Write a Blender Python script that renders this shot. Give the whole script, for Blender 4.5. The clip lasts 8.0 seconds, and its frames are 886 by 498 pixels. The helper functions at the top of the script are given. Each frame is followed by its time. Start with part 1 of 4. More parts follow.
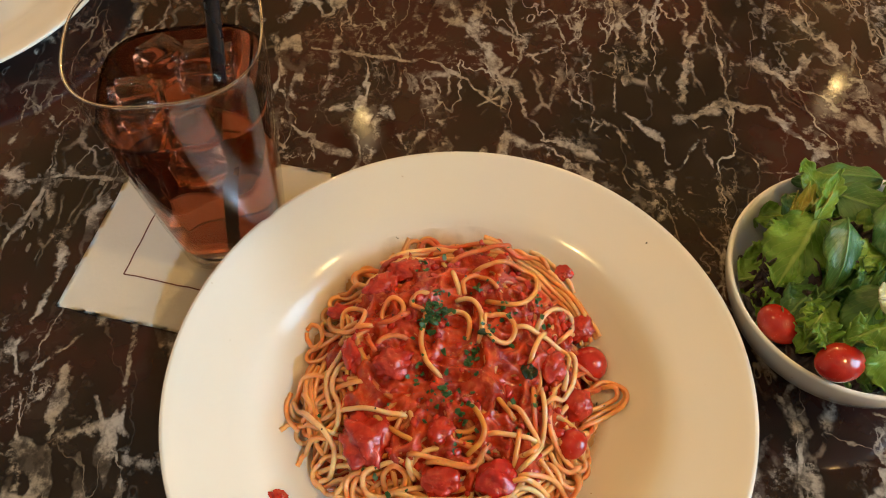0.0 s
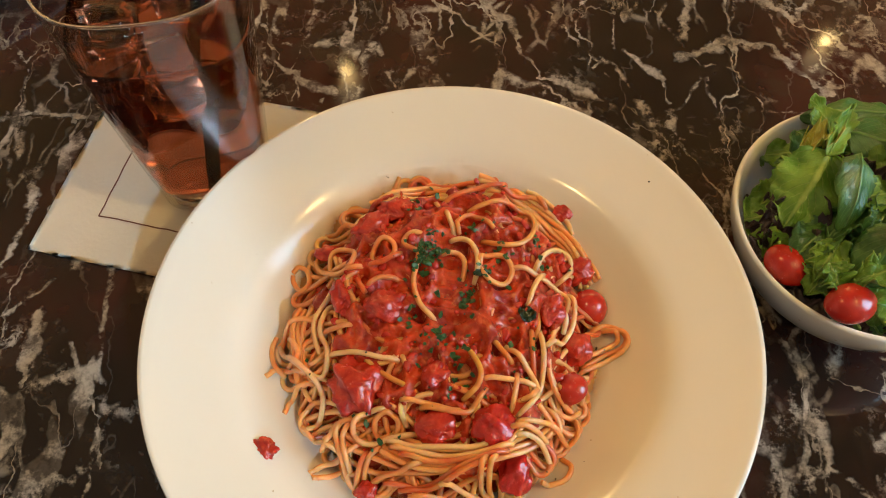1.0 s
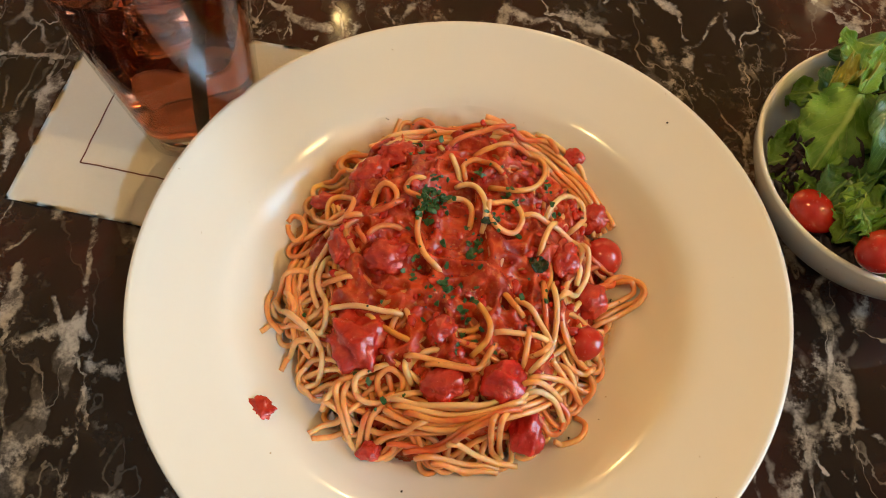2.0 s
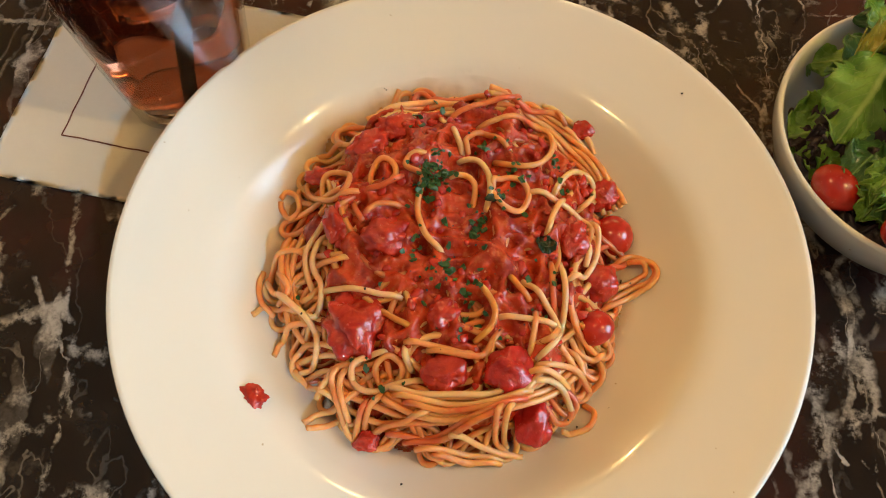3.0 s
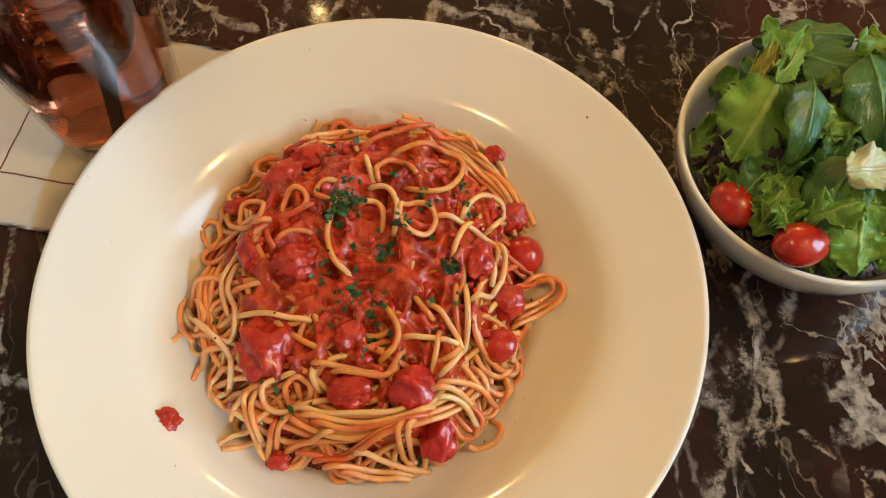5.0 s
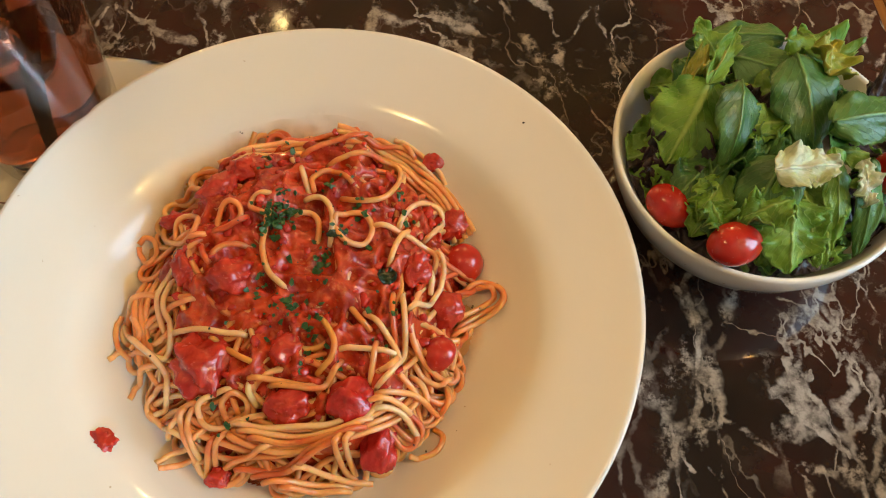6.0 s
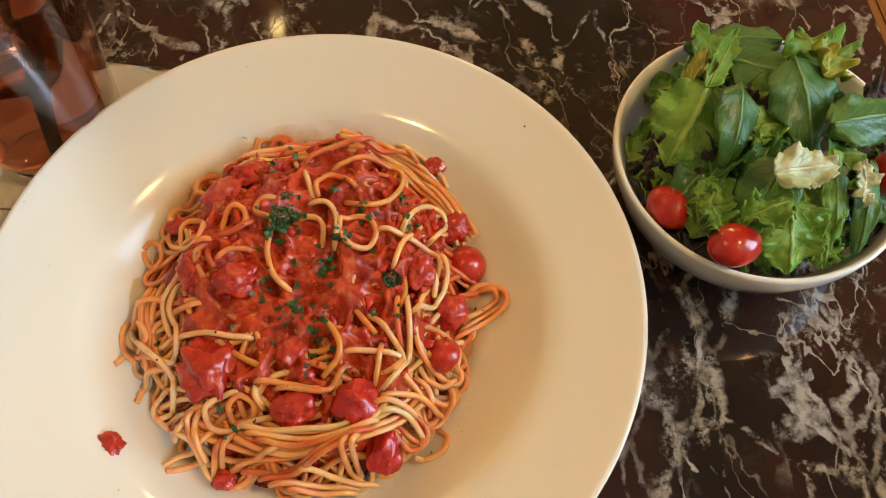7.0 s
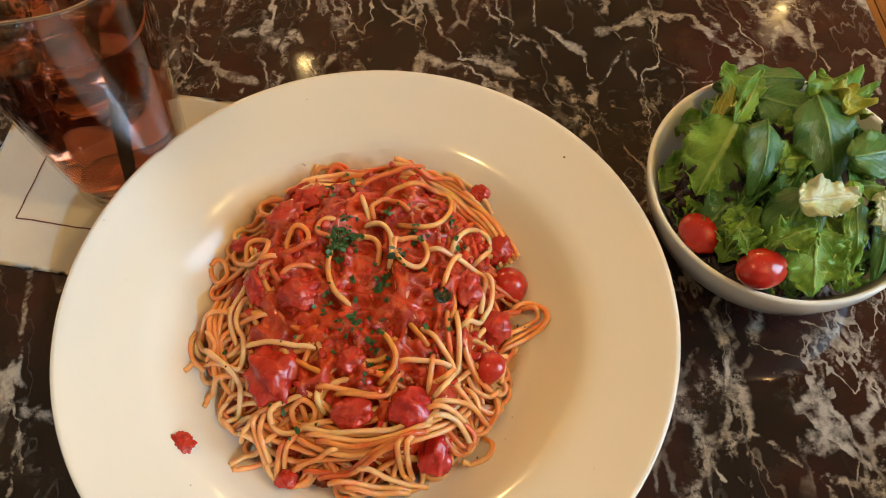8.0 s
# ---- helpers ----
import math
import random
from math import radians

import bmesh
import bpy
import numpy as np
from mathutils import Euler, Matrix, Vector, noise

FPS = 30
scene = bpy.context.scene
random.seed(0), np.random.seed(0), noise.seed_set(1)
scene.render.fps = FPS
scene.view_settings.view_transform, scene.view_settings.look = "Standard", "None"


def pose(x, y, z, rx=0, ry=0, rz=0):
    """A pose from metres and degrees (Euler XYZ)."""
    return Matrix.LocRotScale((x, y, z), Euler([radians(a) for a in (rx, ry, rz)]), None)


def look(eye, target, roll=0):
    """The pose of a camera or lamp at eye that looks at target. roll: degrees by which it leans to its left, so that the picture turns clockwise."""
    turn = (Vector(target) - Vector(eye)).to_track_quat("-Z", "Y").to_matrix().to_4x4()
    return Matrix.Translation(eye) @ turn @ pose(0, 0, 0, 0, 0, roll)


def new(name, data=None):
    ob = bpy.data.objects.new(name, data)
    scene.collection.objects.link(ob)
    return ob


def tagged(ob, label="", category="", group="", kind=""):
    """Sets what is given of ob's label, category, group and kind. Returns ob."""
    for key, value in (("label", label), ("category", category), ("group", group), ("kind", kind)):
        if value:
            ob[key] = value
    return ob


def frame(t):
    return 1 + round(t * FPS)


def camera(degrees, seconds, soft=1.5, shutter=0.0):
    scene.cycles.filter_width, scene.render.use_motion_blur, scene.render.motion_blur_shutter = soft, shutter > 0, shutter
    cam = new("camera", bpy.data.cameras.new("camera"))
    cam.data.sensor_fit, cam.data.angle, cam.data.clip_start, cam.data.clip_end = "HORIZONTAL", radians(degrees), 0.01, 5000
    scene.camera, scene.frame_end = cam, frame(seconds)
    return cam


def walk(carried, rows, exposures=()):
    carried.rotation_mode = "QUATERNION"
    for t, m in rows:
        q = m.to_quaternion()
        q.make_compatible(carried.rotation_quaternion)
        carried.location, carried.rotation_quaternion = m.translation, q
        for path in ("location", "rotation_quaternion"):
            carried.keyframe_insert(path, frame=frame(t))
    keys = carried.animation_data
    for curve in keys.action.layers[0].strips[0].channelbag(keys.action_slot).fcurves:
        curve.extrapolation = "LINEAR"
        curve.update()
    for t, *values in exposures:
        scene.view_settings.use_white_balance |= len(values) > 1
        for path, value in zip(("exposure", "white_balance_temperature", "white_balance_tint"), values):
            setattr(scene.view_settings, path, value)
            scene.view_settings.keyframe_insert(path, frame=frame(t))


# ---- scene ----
cam = camera(54.9, 8.0, soft=1.1)
PATH = [
    (0, (0.048, 0.108, 0.406), (0.009, 1.203, -1.267), -2.1),
    (0.5, (0.047, 0.11, 0.395), (0.027, 1.171, -1.3), -1.2),
    (1, (0.043, 0.11, 0.383), (0.042, 1.128, -1.338), -0.4),
    (1.5, (0.04, 0.113, 0.373), (0.048, 1.082, -1.377), -0.2),
    (3, (0.037, 0.133, 0.345), (0.052, 0.988, -1.463), 0.3),
    (3.5, (0.037, 0.131, 0.345), (0.047, 0.984, -1.464), 0.0),
    (4, (0.043, 0.13, 0.348), (0.054, 0.997, -1.454), -0.1),
    (4.5, (0.057, 0.128, 0.353), (0.074, 1.013, -1.44), -0.3),
    (5, (0.075, 0.127, 0.357), (0.084, 1.027, -1.429), -1.5),
    (6.5, (0.092, 0.128, 0.356), (0.175, 1.038, -1.423), 0.6),
    (7, (0.088, 0.126, 0.359), (0.163, 1.043, -1.416), 0.1),
    (7.5, (0.077, 0.117, 0.369), (0.144, 1.064, -1.391), 0.1),
    (8, (0.072, 0.108, 0.381), (0.119, 1.099, -1.356), -0.8),
]
walk(cam, [(t, look(eye, target, roll)) for t, eye, target, roll in PATH])

# ---- light ----
world = bpy.data.worlds.new("sky")
scene.world = world
world.use_nodes = True
wn = world.node_tree.nodes
sky = wn.new("ShaderNodeTexSky")
sky.sky_type, sky.sun_disc = "NISHITA", False
sky.sun_elevation, sky.sun_rotation = radians(38), radians(250)
world.node_tree.links.new(sky.outputs["Color"], wn["Background"].inputs["Color"])
wn["Background"].inputs["Strength"].default_value = 0.1


def area_light(name, energy, size, size_y, colour, eye, target):
    data = bpy.data.lights.new(name, "AREA")
    data.shape, data.size, data.size_y, data.energy, data.color = "RECTANGLE", size, size_y, energy, colour
    ob = new(name, data)
    ob.matrix_world = look(eye, target)
    return ob


COOL, WARM = (0.48, 0.76, 1.0), (1.0, 0.66, 0.25)
# Small source aimed past the partition's end, to limit the blur of its shadow.
area_light("window_light", 42, 0.08, 0.08, COOL, (0.966, -1.70, 1.63), (-0.06, 0.33, 0.045))
area_light("window_light", 20, 0.9, 0.8, COOL, (1.17, -0.10, 0.55), (0.0, 0.0, 0.4))
# First two give the marble's glints, next two the table's warm light.
LAMPS = [(-0.20, 1.60, 1.30), (1.04, 1.70, 1.30), (-0.35, 0.25, 1.25), (0.72, 0.05, 1.15), (-0.90, 2.90, 1.30), (0.75, 2.90, 1.30)]
# Last two are unseen fill, added so lit far walls show in the marble.
LAMP_WATTS = [0.4, 0.4, 6.0, 19.5, 34, 34]
for place, watts in zip(LAMPS, LAMP_WATTS):
    data = bpy.data.lights.new("bulb_or_fill_light", "POINT")
    data.energy, data.color, data.shadow_soft_size = watts, WARM, 0.014
    new("bulb_or_fill_light", data).location = (place[0], place[1], place[2] - 0.05)


# ---- materials ----
class Nodes:
    """Short hands for a node material."""

    def __init__(self, name):
        self.mat = bpy.data.materials.new(name)
        self.mat.use_nodes = True
        self.t = self.mat.node_tree
        self.b = self.t.nodes["Principled BSDF"]
        self.co = self.t.nodes.new("ShaderNodeTexCoord").outputs["Object"]

    def put(self, socket, value):
        if isinstance(value, bpy.types.NodeSocket):
            self.t.links.new(value, socket)
        else:
            socket.default_value = value

    def n(self, kind, out, props=(), **ins):
        node = self.t.nodes.new(kind)
        if "feature" in props:
            node.feature = props["feature"]
        if "operation" in props:
            node.operation = props["operation"]
        for key, value in ins.items():
            key = key.replace("_", " ")
            self.put(node.inputs[int(key[1:])] if key[0] == "i" and key[1:].isdigit() else node.inputs[key], value)
        return node.outputs[out]

    def noise(self, scale, detail=4.0, rough=0.55, vec=None, out="Fac", distortion=0.0):
        return self.n("ShaderNodeTexNoise", out, Vector=vec or self.co, Scale=scale, Detail=detail, Roughness=rough, Distortion=distortion)

    def edges(self, scale, vec=None):
        return self.n("ShaderNodeTexVoronoi", "Distance", {"feature": "DISTANCE_TO_EDGE"}, Vector=vec or self.co, Scale=scale)

    def math(self, op, a, b=0.0, c=0.0):
        return self.n("ShaderNodeMath", 0, {"operation": op}, i0=a, i1=b, i2=c)

    def vmath(self, op, a, b):
        return self.n("ShaderNodeVectorMath", 0, {"operation": op}, i0=a, i1=b)

    def vscale(self, a, s):
        node = self.t.nodes.new("ShaderNodeVectorMath")
        node.operation = "SCALE"
        self.put(node.inputs[0], a)
        node.inputs["Scale"].default_value = s
        return node.outputs[0]

    def span(self, v, a, b, lo=0.0, hi=1.0):
        node = self.t.nodes.new("ShaderNodeMapRange")
        node.interpolation_type = "SMOOTHSTEP"
        for k, x in zip(("Value", "From Min", "From Max", "To Min", "To Max"), (v, a, b, lo, hi)):
            self.put(node.inputs[k], x)
        return node.outputs[0]

    def mix(self, f, a, b, blend="MIX"):
        node = self.t.nodes.new("ShaderNodeMix")
        node.data_type, node.blend_type = "RGBA", blend
        for s, v in zip((node.inputs[0], node.inputs[6], node.inputs[7]), (f, a, b)):
            self.put(s, (*v, 1) if isinstance(v, tuple) and len(v) == 3 else v)
        return node.outputs[2]

    def bump(self, height, strength=0.3, distance=0.001):
        self.put(self.b.inputs["Normal"], self.n("ShaderNodeBump", 0, Height=height, Strength=strength, Distance=distance))

    def done(self, **ins):
        for key, value in ins.items():
            socket = self.b.inputs[key.replace("_", " ")]
            self.put(socket, (*value, 1) if isinstance(value, tuple) and socket.type == "RGBA" else value)
        return self.mat

    def random(self):
        return self.n("ShaderNodeObjectInfo", "Random")


def plain(name, colour, rough=0.5, metal=0.0, vary=0.12, scale=60.0, relief=0.1):
    m = Nodes(name)
    f = m.noise(scale, 6)
    big = m.noise(scale / 9, 3)
    dark = tuple(c * (1 - vary) for c in colour)
    m.bump(f, relief, 0.0005)
    return m.done(Base_Color=m.mix(m.math("MULTIPLY", f, big), dark, tuple(min(1, c * (1 + vary)) for c in colour)),
                  Roughness=m.span(f, 0.3, 0.7, rough * 0.85, min(1, rough * 1.15)), Metallic=metal)


# Main veins of the slab in mm on its top: width, then the places that each runs through.
FAR_VEINS = [(5, -49, 538, -6, 528, 38, 522, 61, 492, 77, 482), (6, 50, 564, 83, 498, 99, 460, 136, 437), (3, 144, 548, 175, 577), (5, 155, 475, 171, 456, 177, 433),
             (8, 187, 468, 219, 483, 243, 477, 268, 440), (7, 204, 536, 191, 484), (9, 242, 518, 277, 485, 307, 448)]
NEAR_VEINS = [(8, -234, 429, -209, 425, -190, 433, -155, 423), (6, -158, 302, -159, 264), (5, -71, 499, -54, 471), (3, -13, 588, -3, 553), (4, -140, 285, -112, 225), (4, 226, 263, 255, 258),
              (5, 256, 276, 276, 261), (4, 240, 230, 267, 201), (4, 193, 222, 199, 200), (3, 216, 210, 220, 187), (7, -58, 469, -22, 440)]


def marble_material():
    m = Nodes("dark_veined_marble")
    def shifted(x, y):
        return m.vmath("ADD", m.co, (x, y, 0.0))
    def centred(socket):
        return m.vmath("SUBTRACT", socket, (0.5, 0.5, 0.5))
    warp = m.vscale(centred(m.noise(9, 3, out="Color")), 0.032)
    fine = m.vscale(centred(m.noise(80, 3, 0.6, out="Color")), 0.007)
    p = m.vmath("ADD", m.vmath("ADD", m.co, warp), fine)
    run = m.n("ShaderNodeMapping", 0, Vector=p, Rotation=(0, 0, radians(-38)), Scale=(1.0, 0.34, 1.0))
    cross = m.n("ShaderNodeMapping", 0, Vector=p, Rotation=(0, 0, radians(35)), Scale=(1.0, 0.42, 1.0), Location=(0.3, 0.1, 0))
    area = m.noise(6.5, 3, 0.5, shifted(0.9, 3.3))
    patch = m.noise(12, 5, 0.65, shifted(3.1, 1.7))
    breaks = m.noise(34, 5, 0.7)
    breaks2 = m.noise(60, 5, 0.7, shifted(0.7, 2.3))
    grain = m.noise(190, 5, 0.7)
    def ridge(vec, scale, wide, thin, mask, detail=5):
        n = m.noise(scale, detail, 0.55, vec)
        d = m.math("ABSOLUTE", m.math("SUBTRACT", n, 0.5))
        w = m.span(mask, 0.42, 0.66, thin, wide)
        return m.span(m.math("DIVIDE", d, w), 0.3, 1.0, 1.0, 0.0)
    # the slab's main veins
    at = m.vmath("ADD", m.vmath("ADD", m.vmath("ADD", m.co, (-0.17, 0.58, 0.0)), m.vscale(centred(m.noise(28, 3, 0.6, out="Color")), 0.026)), fine)
    at = m.vmath("MULTIPLY", at, (1.0, 1.0, 0.0))
    v0 = 0.0
    for width, *run_through in FAR_VEINS + NEAR_VEINS:
        stops = [Vector((x / 1000, y / 1000, 0)) for x, y in zip(run_through[::2], run_through[1::2])]
        for a, b in zip(stops, stops[1:]):
            pa, ba = m.vmath("SUBTRACT", at, tuple(a)), b - a
            share = m.n("ShaderNodeVectorMath", "Value", {"operation": "DOT_PRODUCT"}, i0=pa, i1=tuple(ba / ba.length_squared))
            share = m.n("ShaderNodeClamp", 0, Value=share)
            reach = m.n("ShaderNodeVectorMath", 0, {"operation": "SCALE"}, i0=tuple(ba), Scale=share)
            away = m.n("ShaderNodeVectorMath", "Value", {"operation": "LENGTH"}, i0=m.vmath("SUBTRACT", pa, reach))
            w = m.span(breaks, 0.36, 0.62, 0.05 * width / 1000, 0.72 * width / 1000)
            v0 = m.math("MAXIMUM", v0, m.span(m.math("DIVIDE", away, w), 0.35, 1.0, 1.0, 0.0))
    v0 = m.math("MULTIPLY", v0, m.span(breaks2, 0.38, 0.52, 0.15, 0.8))
    # broad pale veins, thick and thin, broken along their length
    v1 = m.math("MULTIPLY", ridge(run, 11, 0.024, 0.004, patch, 4), m.span(breaks, 0.42, 0.56, 0.15, 1.0))
    # branching net
    w2 = m.span(patch, 0.42, 0.68, 0.012, 0.10)
    v2 = m.span(m.math("DIVIDE", m.edges(24, cross), w2), 0.2, 1.0, 1.0, 0.0)
    v2 = m.math("MULTIPLY", v2, m.span(breaks2, 0.46, 0.58))
    # hairlines
    v3 = m.math("MULTIPLY", ridge(cross, 20, 0.012, 0.005, breaks2, 4), m.span(area, 0.42, 0.6, 0.1, 0.8))
    v4 = m.math("MULTIPLY", m.span(m.edges(52, run), 0.01, 0.06, 1.0, 0.0), m.math("MULTIPLY", m.span(area, 0.46, 0.6, 0.0, 0.8), m.span(breaks, 0.44, 0.56)))
    # crushed pale clouds
    cloud = m.math("MULTIPLY", m.span(m.noise(110, 6, 0.75, p), 0.52, 0.62), m.span(m.noise(15, 4, 0.6, shifted(1.2, 0.4)), 0.54, 0.68, 0.0, 0.7))
    vein = m.math("MAXIMUM", m.math("MAXIMUM", v0, m.math("MAXIMUM", m.math("MULTIPLY", v1, 0.85), m.math("MULTIPLY", v2, 0.8))), m.math("MAXIMUM", m.math("MAXIMUM", v3, v4), cloud))
    vein = m.math("MULTIPLY", vein, m.span(grain, 0.3, 0.62, 0.35, 1.0))
    ground = m.mix(m.span(m.noise(7, 4, 0.6), 0.42, 0.6), (0.010, 0.007, 0.006), (0.040, 0.012, 0.009))
    ground = m.mix(m.span(m.noise(45, 6, 0.65), 0.48, 0.72, 0.0, 0.6), ground, (0.034, 0.024, 0.018))
    pale = m.mix(m.span(m.noise(16, 3), 0.4, 0.62), (0.40, 0.33, 0.24), (0.50, 0.47, 0.43))
    m.bump(vein, 0.03, 0.0003)
    return m.done(Base_Color=m.mix(vein, ground, pale), Roughness=m.span(m.noise(60, 5), 0.3, 0.7, 0.03, 0.09), Specular_IOR_Level=0.5)


def china_material(name, colour):
    m = Nodes(name)
    f = m.noise(5, 3)
    speck = m.noise(260, 2)
    m.bump(m.noise(18, 2), 0.05, 0.002)
    col = m.mix(f, tuple(c * 0.97 for c in colour), colour)
    return m.done(Base_Color=m.mix(m.span(speck, 0.76, 0.79), col, (0.5, 0.42, 0.3)), Roughness=m.span(m.noise(30, 4), 0.3, 0.7, 0.10, 0.2),
                  Coat_Weight=0.3, Coat_Roughness=0.06)


def noodle_material(name, pale, warm, stained, share):
    """Cooked spaghetti: two tones of dough, stained by sauce over part of its length."""
    m = Nodes(name)
    pos = m.n("ShaderNodeNewGeometry", "Position")
    stain = m.noise(42, 4, 0.6, pos)
    streak = m.noise(190, 3, 0.6, pos)
    col = m.mix(m.random(), pale, warm)
    hue = m.math("ADD", stain, m.math("MULTIPLY", m.math("SUBTRACT", m.random(), 0.5), 0.14))
    col = m.mix(m.span(hue, 0.40, 0.62, 0.0, share), col, stained)
    col = m.mix(m.span(streak, 0.52, 0.74, 0.0, 0.3), col, tuple(c * k for c, k in zip(stained, (0.9, 0.62, 0.5))))
    m.bump(m.math("ADD", streak, m.noise(700, 2, 0.5, pos)), 0.12, 0.0005)
    return m.done(Base_Color=col, Roughness=m.span(streak, 0.3, 0.7, 0.28, 0.48), Subsurface_Weight=0.6, Subsurface_Radius=(0.006, 0.003, 0.001), Subsurface_Scale=1.0, Coat_Weight=0.6, Coat_Roughness=0.08)


def sauce_material():
    m = Nodes("tomato_sauce")
    a, b, c = m.noise(75, 4, 0.55), m.noise(240, 5, 0.65), m.noise(620, 3, 0.6)
    col = m.mix(m.span(a, 0.36, 0.62), (0.30, 0.016, 0.007), (0.58, 0.060, 0.016))
    col = m.mix(m.span(b, 0.50, 0.68, 0.0, 0.6), col, (0.58, 0.13, 0.035))
    col = m.mix(m.span(c, 0.60, 0.72, 0.0, 0.5), col, (0.66, 0.24, 0.08))
    m.bump(m.math("ADD", a, m.math("ADD", m.math("MULTIPLY", b, 0.6), m.math("MULTIPLY", c, 0.25))), 0.6, 0.003)
    return m.done(Base_Color=col, Roughness=m.span(b, 0.35, 0.65, 0.06, 0.20), Specular_IOR_Level=0.45, Subsurface_Weight=0.25, Subsurface_Radius=(0.004, 0.001, 0.0005), Subsurface_Scale=1.0, Coat_Weight=0.5, Coat_Roughness=0.04)


def tomato_material(name, colour, deep, wrinkle=0.2):
    m = Nodes(name)
    a, b, c = m.noise(110, 4, distortion=0.6), m.noise(420, 4), m.noise(900, 2)
    folds = m.math("ABSOLUTE", m.math("SUBTRACT", m.noise(170, 3, distortion=1.2), 0.5))
    m.bump(m.math("ADD", m.math("ADD", a, m.math("MULTIPLY", folds, 1.4)), m.math("MULTIPLY", m.math("ADD", b, c), 0.35)), wrinkle, 0.002)
    col = m.mix(m.span(a, 0.35, 0.7), deep, colour)
    col = m.mix(m.span(b, 0.55, 0.72, 0.0, min(1.0, wrinkle)), col, tuple(min(1.0, k * 1.25 + 0.03) for k in colour))
    return m.done(Base_Color=col, Roughness=m.span(b, 0.3, 0.7, 0.10, 0.28), Subsurface_Weight=0.2,
                  Subsurface_Radius=(0.004, 0.001, 0.0006), Subsurface_Scale=0.6, Coat_Weight=0.6, Coat_Roughness=0.05)


def leaf_material(name, colour, rib, pale, gloss=0.5):
    m = Nodes(name)
    uv = m.t.nodes.new("ShaderNodeTexCoord").outputs["UV"]
    sep = m.t.nodes.new("ShaderNodeSeparateXYZ")
    m.put(sep.inputs[0], uv)
    across = m.math("ABSOLUTE", m.math("SUBTRACT", sep.outputs[0], 0.5))
    mid = m.span(across, 0.012, 0.05, 1.0, 0.0)
    side = m.math("SINE", m.math("MULTIPLY", m.math("SUBTRACT", sep.outputs[1], m.math("MULTIPLY", across, 0.9)), 52.0))
    veins = m.math("MAXIMUM", mid, m.span(side, 0.9, 1.0, 0.0, 0.45))
    blotch = m.noise(70, 5, 0.6)
    col = m.mix(m.span(blotch, 0.35, 0.68), colour, pale)
    col = m.mix(m.span(m.random(), 0.0, 1.0, 0.0, 0.35), col, pale)
    col = m.mix(m.math("MULTIPLY", veins, 0.6), col, rib)
    m.bump(m.math("ADD", m.math("MULTIPLY", veins, 0.6), m.math("ADD", m.noise(130, 4), m.math("MULTIPLY", m.noise(420, 3), 0.4))), 0.8, 0.0016)
    return m.done(Base_Color=col, Roughness=m.span(blotch, 0.3, 0.7, gloss * 0.6, gloss * 1.3), Subsurface_Weight=0.12, Subsurface_Radius=(0.001, 0.002, 0.0005),
                  Subsurface_Scale=0.6, Coat_Weight=0.2, Coat_Roughness=0.25)


def clear(name, colour, ior, rough=0.0):
    m = Nodes(name)
    return m.done(Base_Color=colour, Roughness=rough, IOR=ior, Transmission_Weight=1.0)


def wood_material():
    m = Nodes("warm_floor_wood")
    s = m.n("ShaderNodeMapping", 0, Vector=m.co, Scale=(14.0, 1.2, 1.0))
    g = m.noise(3.0, 6, 0.6, s)
    col = m.mix(m.span(g, 0.35, 0.65), (0.30, 0.13, 0.035), (0.48, 0.23, 0.07))
    m.bump(g, 0.1, 0.001)
    return m.done(Base_Color=m.mix(m.math("MULTIPLY", m.random(), 0.5), col, (0.25, 0.10, 0.03)), Roughness=0.35)


MARBLE = marble_material()
CHINA = china_material("white_china", (0.75, 0.72, 0.64))
BOWL_CHINA = china_material("grey_white_china", (0.77, 0.78, 0.77))
NOODLE = noodle_material("cooked_spaghetti", (0.88, 0.44, 0.18), (0.86, 0.38, 0.13), (0.80, 0.24, 0.065), 0.75)
SAUCED = noodle_material("sauced_spaghetti", (0.74, 0.33, 0.09), (0.68, 0.22, 0.055), (0.60, 0.10, 0.025), 0.9)
PALE = noodle_material("pale_spaghetti", (0.88, 0.57, 0.31), (0.86, 0.51, 0.25), (0.80, 0.32, 0.12), 0.5)
ORANGE = noodle_material("orange_spaghetti", (0.72, 0.34, 0.07), (0.70, 0.30, 0.05), (0.62, 0.16, 0.03), 0.7)
SAUCE = sauce_material()
TOMATO = tomato_material("cherry_tomato_skin", (0.52, 0.022, 0.012), (0.40, 0.012, 0.008), 0.05)
STEWED = tomato_material("stewed_tomato", (0.60, 0.040, 0.016), (0.38, 0.014, 0.008), 0.32)
WRINKLED = tomato_material("wrinkled_tomato", (0.60, 0.026, 0.022), (0.40, 0.012, 0.012), 0.38)
FLESH = tomato_material("tomato_flesh", (0.62, 0.13, 0.03), (0.50, 0.04, 0.015), 0.5)
SPINACH = leaf_material("spinach_green", (0.026, 0.100, 0.018), (0.18, 0.34, 0.09), (0.075, 0.195, 0.038))
LETTUCE = leaf_material("lettuce_green", (0.080, 0.215, 0.020), (0.34, 0.48, 0.12), (0.200, 0.375, 0.050))
YELLOW_LEAF = leaf_material("pale_lettuce", (0.22, 0.29, 0.03), (0.5, 0.52, 0.2), (0.42, 0.38, 0.05))
WHITE_LEAF = leaf_material("white_lettuce_heart", (0.42, 0.52, 0.28), (0.7, 0.72, 0.55), (0.66, 0.68, 0.50))
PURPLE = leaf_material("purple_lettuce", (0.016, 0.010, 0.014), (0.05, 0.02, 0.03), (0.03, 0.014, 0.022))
PARSLEY = plain("chopped_parsley", (0.025, 0.11, 0.022), 0.45, vary=0.5, scale=300)
